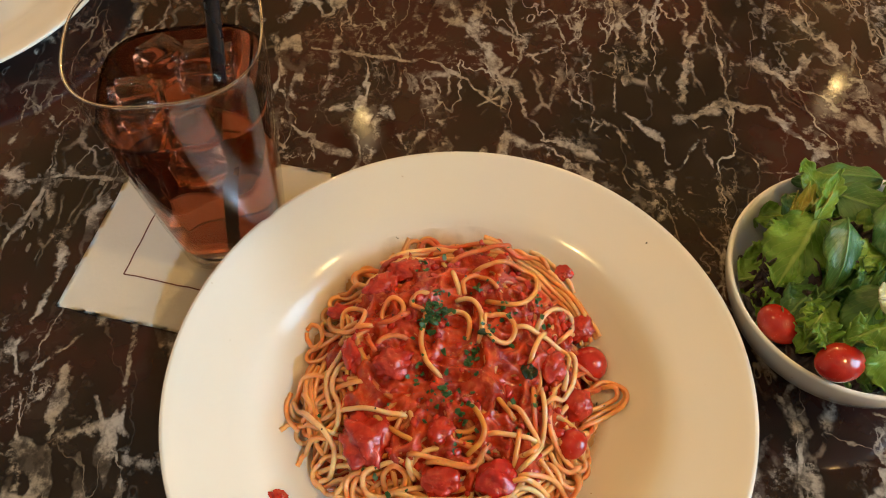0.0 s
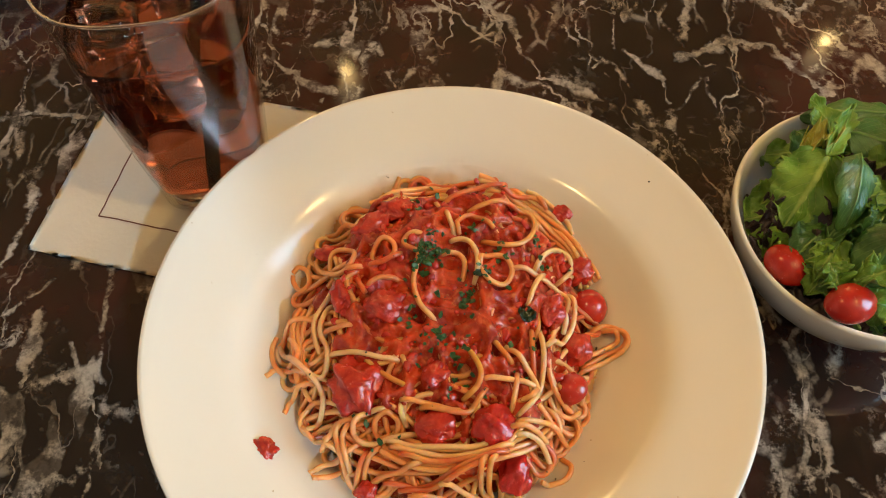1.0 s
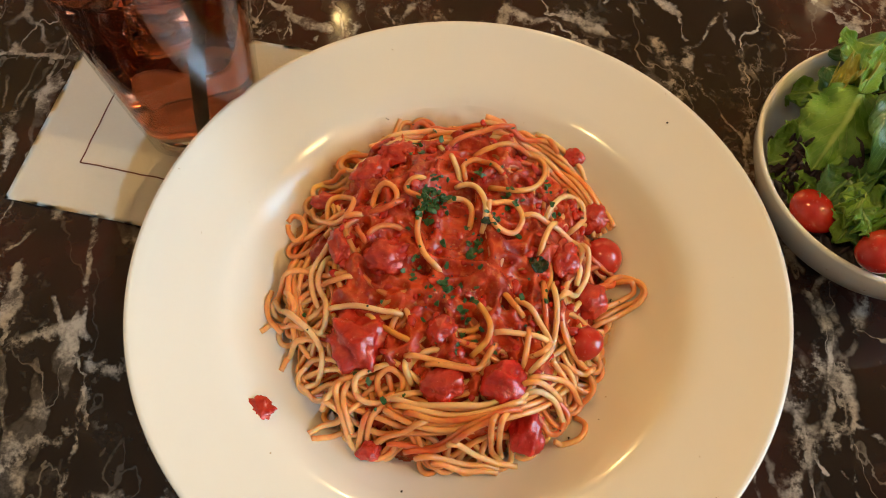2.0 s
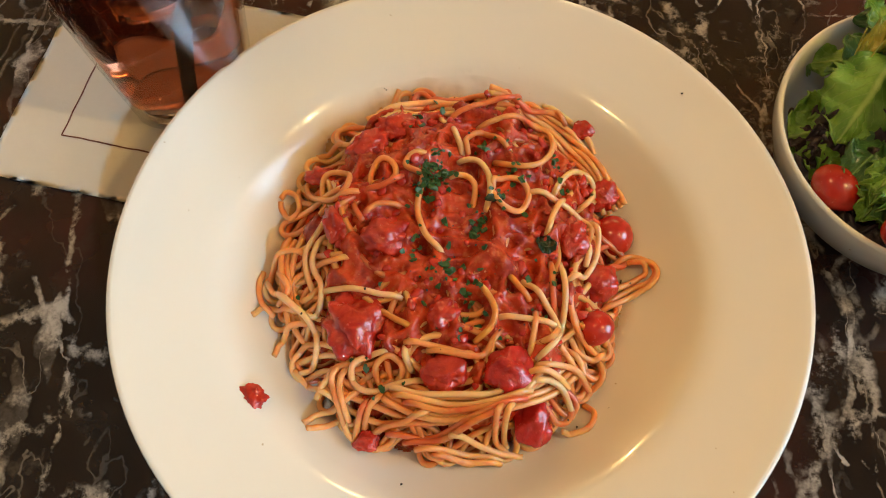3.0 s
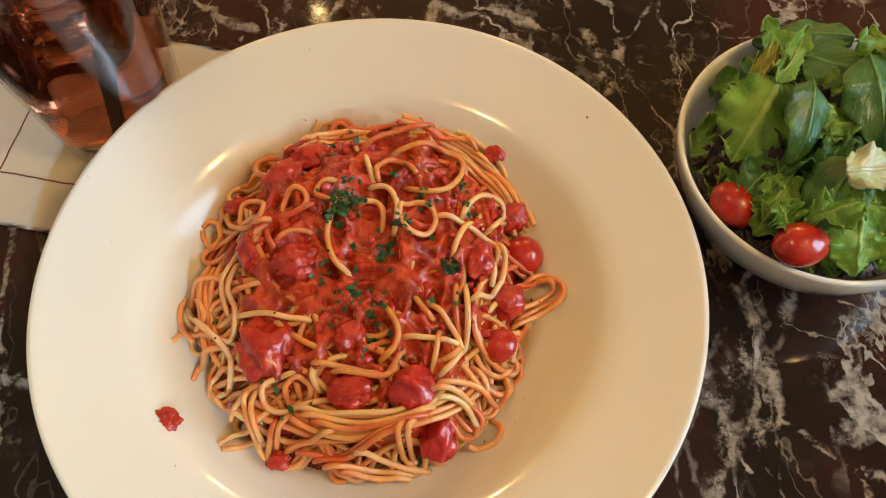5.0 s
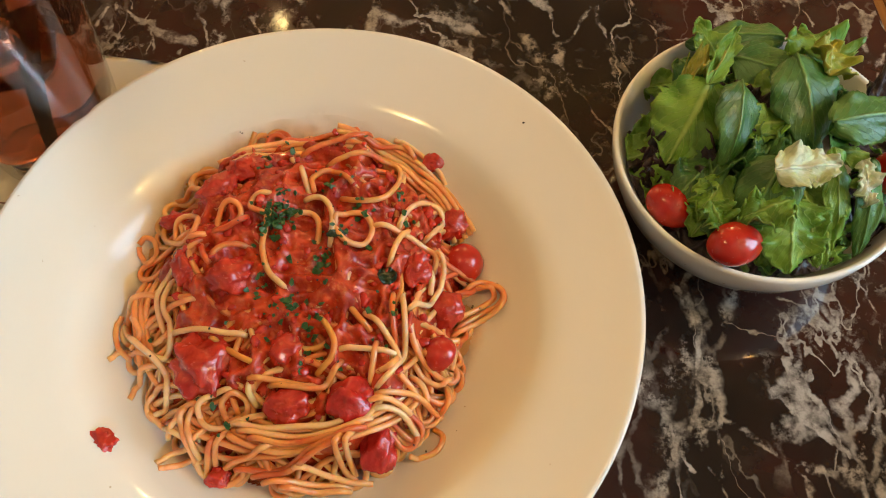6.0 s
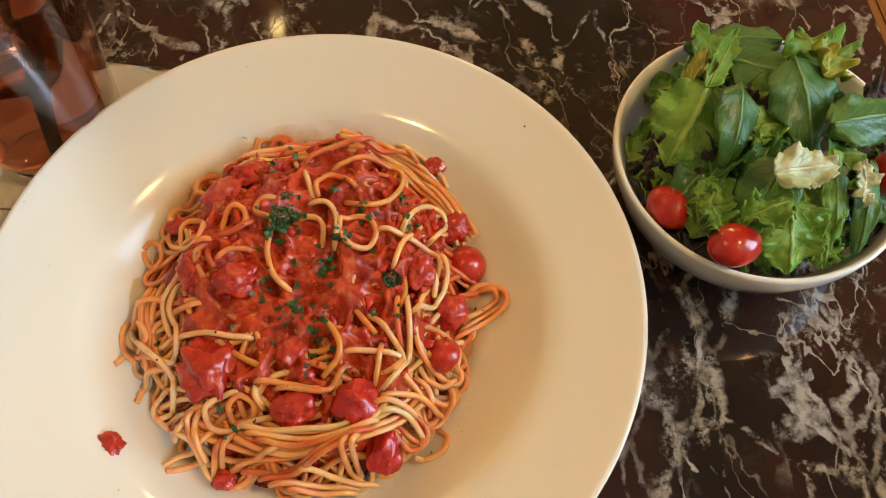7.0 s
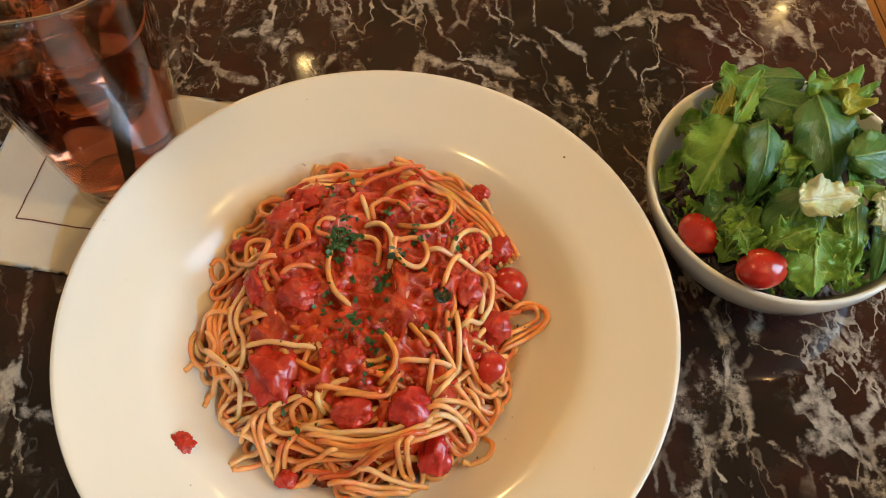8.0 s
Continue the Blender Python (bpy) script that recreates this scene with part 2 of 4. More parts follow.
BASIL = plain("wilted_basil", (0.014, 0.035, 0.014), 0.18, vary=0.4, scale=120)
PEPPER = plain("cracked_pepper", (0.02, 0.015, 0.012), 0.6)
GLASS = clear("clear_glass", (1.0, 1.0, 1.0), 1.30)
m = Nodes("thin_glass")
see, gloss, both = m.t.nodes.new("ShaderNodeBsdfTransparent"), m.t.nodes.new("ShaderNodeBsdfGlossy"), m.t.nodes.new("ShaderNodeMixShader")
see.inputs["Color"].default_value, gloss.inputs["Roughness"].default_value = (0.96, 0.96, 0.955, 1), 0.02
m.put(both.inputs[0], m.math("ADD", 0.035, m.math("MULTIPLY", 0.6, m.math("POWER", m.n("ShaderNodeLayerWeight", "Facing", Blend=0.5), 4.0))))
m.t.links.new(see.outputs[0], both.inputs[1])
m.t.links.new(gloss.outputs[0], both.inputs[2])
m.t.links.new(both.outputs[0], m.t.nodes["Material Output"].inputs["Surface"])
THIN_GLASS = m.mat
ICE = clear("ice", (0.95, 0.93, 0.90), 1.31, 0.03)
TEA = clear("iced_tea", (0.55, 0.165, 0.085), 1.24)
STRAW = plain("black_plastic", (0.012, 0.012, 0.014), 0.25)
PAPER = plain("napkin_paper", (0.90, 0.85, 0.76), 0.9, vary=0.05, scale=400, relief=0.35)
INK = plain("brown_ink", (0.16, 0.045, 0.03), 0.8)
STEEL = plain("stainless_steel", (0.55, 0.53, 0.5), 0.22, 1.0)
PLASTER = plain("warm_plaster", (0.50, 0.40, 0.29), 0.85, scale=8)
CEILING = plain("ceiling_paint", (0.55, 0.46, 0.36), 0.9, scale=6)
FRAME_PAINT = plain("window_paint", (0.35, 0.28, 0.2), 0.5)
BRASS = plain("dark_brass", (0.30, 0.2, 0.09), 0.35, 1.0)
IRON = plain("cast_iron", (0.03, 0.03, 0.03), 0.5, 0.6)
FLOOR_WOOD = wood_material()
m = Nodes("orange_oil")
oil_out = m.t.nodes.new("ShaderNodeSeparateXYZ")
m.put(oil_out.inputs[0], m.t.nodes.new("ShaderNodeTexCoord").outputs["UV"])
OIL = m.done(Base_Color=m.mix(m.noise(60, 4), (0.72, 0.30, 0.06), (0.80, 0.50, 0.16)), Roughness=0.12, Alpha=m.math("MULTIPLY", m.span(m.noise(45, 5, 0.6), 0.32, 0.66, 0.08, 0.75), m.span(oil_out.outputs[1], 0.35, 1.0, 1.0, 0.0)))
m = Nodes("lamp_bulb")
BULB = m.done(Base_Color=(1.0, 0.9, 0.7), Emission_Color=(1.0, 0.72, 0.38), Emission_Strength=2.0)


# ---- mesh helpers ----
def mesh_object(name, bm, material, parent=None, smooth=True):
    me = bpy.data.meshes.new(name)
    bm.normal_update()
    bm.to_mesh(me)
    bm.free()
    me.materials.append(material)
    if smooth:
        me.shade_smooth()
    ob = new(name, me)
    ob.parent = parent
    return ob


def part(name, bm, material, parent, label="", smooth=True):
    ob = mesh_object(name, bm, material, parent, smooth)
    return tagged(ob, label) if label else ob


def empty(name, place, label, category, group="", kind=""):
    ob = new(name)
    ob.location = place
    ob.empty_display_size = 0.02
    return tagged(ob, label, category, group, kind)


def box(bm, x0, y0, z0, x1, y1, z1):
    return bmesh.ops.create_cube(bm, size=1, matrix=Matrix.Translation(((x0 + x1) / 2, (y0 + y1) / 2, (z0 + z1) / 2)) @ Matrix.Diagonal((x1 - x0, y1 - y0, z1 - z0, 1)))["verts"]


def rounded_box(sx, sy, sz, r, seg=3):
    bm = bmesh.new()
    box(bm, -sx / 2, -sy / 2, 0, sx / 2, sy / 2, sz)
    bmesh.ops.bevel(bm, geom=bm.edges[:], offset=r, segments=seg, affect="EDGES", profile=0.5)
    return bm


def lathe(profile, segs=96, close=False):
    """Turns (radius, height) pairs round the z axis."""
    bm = bmesh.new()
    rings = []
    for r, z in profile:
        if r < 1e-6:
            rings.append([bm.verts.new((0, 0, z))])
        else:
            rings.append([bm.verts.new((r * math.cos(a), r * math.sin(a), z)) for a in np.linspace(0, 2 * math.pi, segs, endpoint=False)])
    pairs = list(zip(rings, rings[1:])) + ([(rings[-1], rings[0])] if close else [])
    for a, b in pairs:
        for i in range(segs):
            j = (i + 1) % segs
            quad = [a[i % len(a)], a[j % len(a)], b[j % len(b)], b[i % len(b)]]
            quad = [v for k, v in enumerate(quad) if v not in quad[:k]]
            if len(quad) > 2:
                bm.faces.new(quad)
    bmesh.ops.recalc_face_normals(bm, faces=bm.faces[:])
    return bm


def curve_through(points, steps=8):
    """Catmull-Rom points."""
    pts = [Vector(p) for p in points]
    pts = [2 * pts[0] - pts[1], *pts, 2 * pts[-1] - pts[-2]]
    out = []
    for a, b, c, d in zip(pts, pts[1:], pts[2:], pts[3:]):
        for i in range(steps):
            t = i / steps
            out.append(0.5 * (2 * b + (c - a) * t + (2 * a - 5 * b + 4 * c - d) * t * t + (3 * b - a - 3 * c + d) * t ** 3))
    return out + [pts[-2]]


def tube(bm, points, radius, sides=8, flat=1.0):
    pts = [Vector(p) for p in points]
    rings, up = [], Vector((0, 0, 1))
    for i, p in enumerate(pts):
        d = (pts[min(i + 1, len(pts) - 1)] - pts[max(i - 1, 0)]).normalized()
        s = d.cross(up)
        s = s.normalized() if s.length > 0.05 else Vector((1, 0, 0))
        u = s.cross(d).normalized()
        rings.append([bm.verts.new(p + radius * (math.cos(a) * s + flat * math.sin(a) * u)) for a in np.linspace(0, 2 * math.pi, sides, endpoint=False)])
    for a, b in zip(rings, rings[1:]):
        for i in range(sides):
            bm.faces.new((a[i], a[(i + 1) % sides], b[(i + 1) % sides], b[i]))
    bm.faces.new(rings[0][::-1])
    bm.faces.new(rings[-1])
    return bm


def lump(radius, squash, rough, seed, detail=3, scale=1.6):
    """A lumpy closed body, such as a stewed tomato."""
    bm = bmesh.new()
    bmesh.ops.create_icosphere(bm, subdivisions=detail, radius=1)
    for v in bm.verts:
        at = v.co * scale + Vector((seed * 7.3, seed * 3.1, seed))
        k = 1 + rough * noise.fractal(at, 1.0, 2.0, 3) - 0.5 * rough * abs(noise.noise(at * 2.3)) + 0.05 * rough * noise.noise(at * 6)
        v.co = Vector([radius * k * c * s for c, s in zip(v.co, squash)])
    return bm


# ---- the room ----
FLOOR_Z, TOP = -0.75, 2.05
X0, X1, Y0, Y1 = -1.6, 1.25, -1.75, 3.4


def wall_with_opening(name, a0, a1, along, at, thick, hole):
    """A wall along x or y, with an opening (from, to, sill, head) through it."""
    bm = bmesh.new()
    h0, h1, s, t = hole
    for u0, u1, w0, w1 in ((a0, h0, FLOOR_Z, TOP), (h1, a1, FLOOR_Z, TOP), (h0, h1, FLOOR_Z, s), (h0, h1, t, TOP)):
        if along == "y":
            box(bm, at - thick, u0, w0, at, u1, w1)
        else:
            box(bm, u0, at - thick, w0, u1, at, w1)
    return tagged(mesh_object(name, bm, PLASTER, smooth=False), "warm plaster wall with a window opening", "wall", kind="structure")


def plain_wall(name, *bounds):
    bm = bmesh.new()
    box(bm, *bounds)
    return tagged(mesh_object(name, bm, PLASTER, smooth=False), "plain warm plaster wall of the restaurant", "wall", kind="structure")


W1, W2 = (-0.60, 0.40, 0.10, 1.00), (0.80, 1.13, 1.45, 1.81)
wall_with_opening("wall_east", Y0, Y1, "y", X1 + 0.15, 0.15, W1)
wall_with_opening("wall_south", X0 - 0.15, X1 + 0.15, "x", Y0, 0.15, W2)
plain_wall("wall_west", X0 - 0.15, Y0, FLOOR_Z, X0, Y1, TOP)
# Added blocker out of view: keeps window_light off all but the plate's left.
bm = bmesh.new()
box(bm, 0.250, -0.26, FLOOR_Z, 1.05, -0.20, 1.10)
bmesh.ops.bevel(bm, geom=[e for e in bm.edges if e.verts[0].co.z > 1.0 and e.verts[1].co.z > 1.0], offset=0.01, segments=3, affect="EDGES")
tagged(mesh_object("partition", bm, PLASTER, smooth=False), "plain plaster screen out of view, added to shade the plate", "partition", kind="structure")
plain_wall("wall_north", X0 - 0.15, Y1, FLOOR_Z, X1 + 0.15, Y1 + 0.15, TOP)
bm = bmesh.new()
box(bm, X0 - 0.15, Y0 - 0.15, TOP, X1 + 0.15, Y1 + 0.15, TOP + 0.1)
tagged(mesh_object("ceiling", bm, CEILING, smooth=False), "plain painted ceiling of the restaurant", "ceiling", kind="structure")
bm = bmesh.new()
box(bm, X0 - 0.15, Y0 - 0.15, FLOOR_Z - 0.12, X1 + 0.15, Y1 + 0.15, FLOOR_Z - 0.02)
floor = tagged(mesh_object("floor", bm, FLOOR_WOOD, smooth=False), "warm orange-brown wooden plank floor", "floor", kind="structure")
bm = bmesh.new()
box(bm, -60, -60, FLOOR_Z - 0.6, 60, 60, FLOOR_Z - 0.4)
tagged(mesh_object("ground", bm, PLASTER, smooth=False), "plain pale ground outside the restaurant", "ground", kind="structure")


def window(name, along, at, hole):
    h0, h1, s, t = hole
    root = empty(name, (0, 0, 0), "painted window with a cross of glazing bars", "window", kind="structure")
    for n, u0, u1, w0, w1 in (("jamb", h0, h0 + 0.05, s, t), ("jamb", h1 - 0.05, h1, s, t), ("sill", h0 + 0.05, h1 - 0.05, s, s + 0.05), ("head", h0 + 0.05, h1 - 0.05, t - 0.05, t),
                              ("glazing_bar", (h0 + h1) / 2 - 0.015, (h0 + h1) / 2 + 0.015, s + 0.05, t - 0.05)):
        b = bmesh.new()
        box(b, *((at - 0.1, u0, w0, at - 0.05, u1, w1) if along == "y" else (u0, at - 0.1, w0, u1, at - 0.05, w1)))
        part(n, b, FRAME_PAINT, root, smooth=False)


window("window_1", "y", X1 + 0.15, W1)
window("window_2", "x", Y0, W2)


def pendant_or_fill_lamp(place):
    x, y, z = place
    root = empty("pendant_or_fill_lamp", (x, y, z), "small brass pendant lamp out of view, some only added fill", "lamp", "pendant lamps")
    part("cord", tube(bmesh.new(), [(0, 0, 0.1), (0, 0, TOP - z)], 0.004, 8), STRAW, root)
    part("shade", lathe([(0.02, 0.11), (0.03, 0.10), (0.055, 0.06), (0.095, 0.03), (0.092, 0.03), (0.052, 0.056), (0.026, 0.096), (0.016, 0.105)], 32, True), BRASS, root)
    bulb = part("bulb", lathe([(0, -0.01), (0.02, -0.004), (0.032, 0.02), (0.028, 0.045), (0.013, 0.07), (0, 0.072)], 24), BULB, root)


# All LAMPS get the pendant shape, the two added fill lights too.
for place in LAMPS:
    pendant_or_fill_lamp(place)

# ---- the table ----
TX0, TX1, TY0, TY1 = -0.70, 0.355, 0.02, 1.15
table = empty("marble_table", (-0.17, 0.58, FLOOR_Z), "dark brown marble table top with pale veins", "table")


def add(name, bm, material, parent, label="", smooth=True):
    """A part whose mesh is drawn in the world's own places."""
    bmesh.ops.translate(bm, vec=-parent.location, verts=bm.verts[:])
    return part(name, bm, material, parent, label, smooth)


bm = bmesh.new()
box(bm, TX0, TY0, -0.03, TX1, TY1, 0.0)
bmesh.ops.bevel(bm, geom=[e for e in bm.edges if abs(e.verts[0].co.z - e.verts[1].co.z) > 0.01], offset=0.012, segments=5, affect="EDGES")
bmesh.ops.bevel(bm, geom=[e for e in bm.edges if e.verts[0].co.z > -0.001 and e.verts[1].co.z > -0.001], offset=0.004, segments=3, affect="EDGES")
add("top", bm, MARBLE, table, "polished dark marble slab", smooth=False)
bm = bmesh.new()
box(bm, -0.21, 0.54, FLOOR_Z + 0.03, -0.13, 0.62, -0.03)
add("column", bm, IRON, table, "black iron column", smooth=False)
bm = bmesh.new()
box(bm, -0.45, 0.30, FLOOR_Z, 0.11, 0.86, FLOOR_Z + 0.03)
bmesh.ops.bevel(bm, geom=bm.edges[:], offset=0.01, segments=2, affect="EDGES")
add("foot", bm, IRON, table, "black iron foot plate", smooth=False)

# ---- the plate of pasta ----
PX, PY = 0.0462, 0.2722
PLATE = [(0.0, 0.010), (0.030, 0.0102), (0.056, 0.0115), (0.070, 0.0150), (0.081, 0.0212), (0.089, 0.0285), (0.0945, 0.0335), (0.0985, 0.0360), (0.105, 0.0379), (0.118, 0.0412),
         (0.1295, 0.0443), (0.1332, 0.0457), (0.1350, 0.0459), (0.1356, 0.0450), (0.1346, 0.0437), (0.130, 0.0410), (0.114, 0.0367), (0.100, 0.0320), (0.092, 0.0252), (0.080, 0.0145),
         (0.067, 0.0065), (0.058, 0.0035), (0.056, 0.0), (0.052, 0.0), (0.050, 0.0035), (0.0, 0.004)]
plate = tagged(mesh_object("pasta_plate", lathe(PLATE, 160), CHINA), "wide-rimmed white china pasta plate on the marble table", "plate")
plate.location = (PX, PY, 0)


def plate_z(r):
    return float(np.interp(r, [p[0] for p in PLATE[:12]], [p[1] for p in PLATE[:12]]))


def spread(x, y):
    """Distance from the heap's middle, in shares of its reach."""
    return math.hypot((x + 0.004) / 0.070, (y - 0.006) / 0.079)


def mound(x, y):
    """Height of the heap of pasta, in places from the plate's middle."""
    r = spread(x, y) * 0.079
    h = 0.016 + 0.036 * max(0.0, 1 - (r / 0.088) ** 3) - 0.05 * max(0.0, x)
    return max(h, plate_z(math.hypot(x, y)) + 0.001)


# A grid that keeps the top of what lies on the plate, so that each strand rests on those under it.
CELL, HALF = 0.0008, 0.1
NG = int(2 * HALF / CELL)
heap = np.zeros((NG, NG))
for i in range(NG):
    for j in range(NG):
        x, y = -HALF + i * CELL, -HALF + j * CELL
        heap[i, j] = max(plate_z(math.hypot(x, y)), mound(x, y) - 0.0095 if spread(x, y) < 0.93 else 0)


def top_at(x, y):
    i, j = int((x + HALF) / CELL), int((y + HALF) / CELL)
    return heap[min(max(i, 0), NG - 1), min(max(j, 0), NG - 1)]


def lay(xy, radius, sink=0.0):
    """Lays a strand along plan points on the heap; returns its places."""
    z = np.array([max(top_at(x + dx, y + dy) for dx, dy in ((0, 0), (radius, 0), (-radius, 0), (0, radius), (0, -radius))) for x, y in xy]) + radius * 0.55 - sink
    for _ in range(5):
        pad = np.concatenate(([z[0]], z, [z[-1]]))
        z = np.maximum(z - 0.0003, 0.25 * pad[:-2] + 0.5 * pad[1:-1] + 0.25 * pad[2:])
    pad = np.concatenate(([z[0]] * 3, z, [z[-1]] * 3))
    z = np.convolve(pad, np.ones(7) / 7, "valid")
    k = int(radius / CELL) + 1
    for (x, y), h in zip(xy, z):
        i, j = int((x + HALF) / CELL), int((y + HALF) / CELL)
        for di in range(-k, k + 1):
            for dj in range(-k, k + 1):
                d = math.hypot(di, dj) * CELL
                if d < radius and 0 <= i + di < NG and 0 <= j + dj < NG:
                    heap[i + di, j + dj] = max(heap[i + di, j + dj], h + math.sqrt(radius * radius - d * d))
    return [(x, y, h) for (x, y), h in zip(xy, z)]


pasta = empty("spaghetti", (PX, PY, 0.010), "heap of cooked spaghetti coated with tomato sauce", "pasta")
NOODLE_R = 0.00124


def noodle(xy, sink=0.0, r=NOODLE_R, material=None, dip=0.0):
    """One strand; dip lets its ends run down between the others."""
    pts = lay(xy, r, sink)
    if dip:
        at = np.cumsum([0.0] + [math.dist(p, q) for p, q in zip(xy, xy[1:])])
        ends = [max(0.0, 1 - min(a, at[-1] - a) / 0.0048) for a in at]
        pts = [(x, y, max(z - dip * e ** 1.6, plate_z(math.hypot(x, y)) + 0.3 * r)) for (x, y, z), e in zip(pts, ends)]
    part("noodle", tube(bmesh.new(), [(x, y, z - 0.010) for x, y, z in pts], r, 8), material or NOODLE, pasta)


def wander(rng):
    """A loosely coiling plan line that keeps to the heap."""
    a = rng.uniform(0, 2 * math.pi)
    r = math.sqrt(rng.uniform(0.05, 1.0))
    x, y = 0.060 * r * math.cos(a) - 0.004, 0.068 * r * math.sin(a) + 0.006
    heading = a + math.pi / 2 + rng.gauss(0, 1.0)
    turn = rng.choice((-1, 1)) * rng.uniform(10, 110)
    out = []
    for k in range(int(rng.uniform(50, 150))):
        out.append((x, y))
        heading += turn * 0.0014
        turn = max(-190, min(190, 0.985 * turn + rng.gauss(0, 10)))
        x, y = x + 0.0014 * math.cos(heading), y + 0.0014 * math.sin(heading)
        if spread(x, y) > 1:
            d = (math.atan2(-y, -x) - heading + math.pi) % (2 * math.pi) - math.pi
            heading += 0.34 * (1 if d > 0 else -1)
        if spread(x, y) > 1.09:
            k = 1.09 / spread(x, y)
            x, y = (x + 0.004) * k - 0.004, (y - 0.006) * k + 0.006
    return out


rng = random.Random(11)
for k in range(112):
    line = wander(rng)
    x, y = line[len(line) // 2]
    noodle(line, material=SAUCED if math.hypot((x - 0.006) / 0.05, (y - 0.016) / 0.06) < 1 else NOODLE)


def bundle(cx, cy, r, start, sweep, count, gap=0.0023):
    """Strands that run side by side along an arc."""
    for k in range(count):
        rr = r + (k - count / 2) * gap
        n = max(12, int(abs(radians(sweep)) * rr / 0.0014))
        wob = rng.uniform(0, 6)
        noodle([(cx + (rr + 0.0008 * math.sin(i / n * 7 + wob)) * math.cos(radians(start + sweep * i / n)), cy + (rr + 0.0008 * math.sin(i / n * 9 + wob)) * math.sin(radians(start + sweep * i / n))) for i in range(n + 1)])


# Bundles that sweep round the near and the left side of the heap: middle, radius, start, sweep, strands.
for b in [(-0.010, 0.002, 0.064, 228, 65, 4), (0.000, -0.004, 0.056, 240, 75, 5), (-0.012, 0.0, 0.058, 165, 40, 3), (-0.006, 0.010, 0.064, 60, 60, 4), (0.008, -0.035, 0.022, 290, 90, 4), (0.002, 0.010, 0.070, 18, 62, 5)]:
    bundle(*b)


# ---- the sauce ----
def sauce_cover(x, y):
    """How thickly sauce lies on the heap: most at the middle and the far side."""
    d = math.hypot((x - 0.006) / 0.062, (y - 0.016) / 0.072)
    n = noise.fractal(Vector((x * 62, y * 62, 4.0)), 1.0, 2.0, 4)
    return max(0.0, min(1.0, 1.56 - d + 0.75 * n))


soft = heap.copy()
for _ in range(4):
    soft[1:-1, 1:-1] = (soft[:-2, 1:-1] + soft[2:, 1:-1] + soft[1:-1, :-2] + soft[1:-1, 2:] + 2 * soft[1:-1, 1:-1]) / 6


def soft_top(x, y):
    """The heap's smoothed top between the cells of its grid."""
    u, v = (x + HALF) / CELL - 0.5, (y + HALF) / CELL - 0.5
    i, j = int(u), int(v)
    u, v = u - i, v - j
    return (soft[i, j] * (1 - u) + soft[i + 1, j] * u) * (1 - v) + (soft[i, j + 1] * (1 - u) + soft[i + 1, j + 1] * u) * v


bm = bmesh.new()
N = 250
grid, level = {}, {}
for i in range(N + 1):
    for j in range(N + 1):
        x, y = -0.08 + 0.16 * i / N, -0.08 + 0.16 * j / N
        r = math.hypot(x, y)
        if spread(x, y) > 0.97 + 0.07 * noise.noise(Vector((x * 60, y * 60, 1))):
            continue
        low = max(mound(x, y) - 0.0085, plate_z(r) + 0.0004)
        c = sauce_cover(x, y)
        grain = noise.fractal(Vector((x * 150, y * 150, 9.0)), 1.0, 2.0, 3)
        high = soft_top(x, y) - 0.0024 + 0.0048 * c + 0.0012 * grain
        k = c * c * (3 - 2 * c)
        z = low + (max(high, low) - low) * min(1.0, k * 1.25)
        z = max(plate_z(r) + 0.0003, z - max(0.0, spread(x, y) - 0.88) * 0.05)
        level[x, y] = z
        grid[i, j] = bm.verts.new((x, y, z - 0.010))
for i in range(N):
    for j in range(N):
        quad = [grid.get(k) for k in ((i, j), (i + 1, j), (i + 1, j + 1), (i, j + 1))]
        if all(quad):
            bm.faces.new(quad)
part("sauce", bm, SAUCE, pasta, "chunky red tomato sauce")
for (x, y), z in level.items():
    i, j = int((x + HALF) / CELL), int((y + HALF) / CELL)
    heap[i:i + 2, j:j + 2] = np.maximum(heap[i:i + 2, j:j + 2], z)


def on_heap(x, y, lift=0.0):
    return Vector((PX + x / 1000, PY + y / 1000, top_at(x / 1000, y / 1000) + lift))


def tomato_bits():
    """Small soft pieces of tomato in the sauce."""
    r, b = random.Random(21), bmesh.new()
    for _ in range(170):
        a, d = r.uniform(0, 6.283), math.sqrt(r.uniform(0, 1))
        x, y = 4 + 58 * d * math.cos(a), 14 + 66 * d * math.sin(a)
        if sauce_cover(x / 1000, y / 1000) < 0.45:
            continue
        size = r.uniform(0.0008, 0.0020)
        m = Matrix.Translation(on_heap(x, y, -0.1 * size)) @ pose(0, 0, 0, r.uniform(-30, 30), r.uniform(-30, 30), r.uniform(0, 360)) @ Matrix.Diagonal((size * r.uniform(0.8, 1.7), size, size * r.uniform(0.35, 0.7), 1))
        for v in bmesh.ops.create_icosphere(b, subdivisions=2, radius=1, matrix=Matrix.Identity(4))["verts"]:
            v.co = m @ (v.co * (1 + 0.45 * noise.noise(v.co * 1.5 + Vector((x, y, 0)))))
    return tagged(mesh_object("tomato_bits", b, STEWED), "small soft bits of tomato in the sauce", "tomato", kind="stuff")


tomato_bits()


def strand(material, *plan):
    """A strand on top of the heap through a few plan places, in mm from the plate's middle."""
    pts = curve_through([(x / 1000, y / 1000, 0) for x, y in plan], 9)
    flat = np.array([(p.x, p.y) for p in pts])
    for _ in range(6):
        flat[1:-1] = 0.25 * flat[:-2] + 0.5 * flat[1:-1] + 0.25 * flat[2:]
    noodle([(x, y) for x, y in flat], -0.0004 if material is PALE else 0.0002, material=material, dip=0.0034)


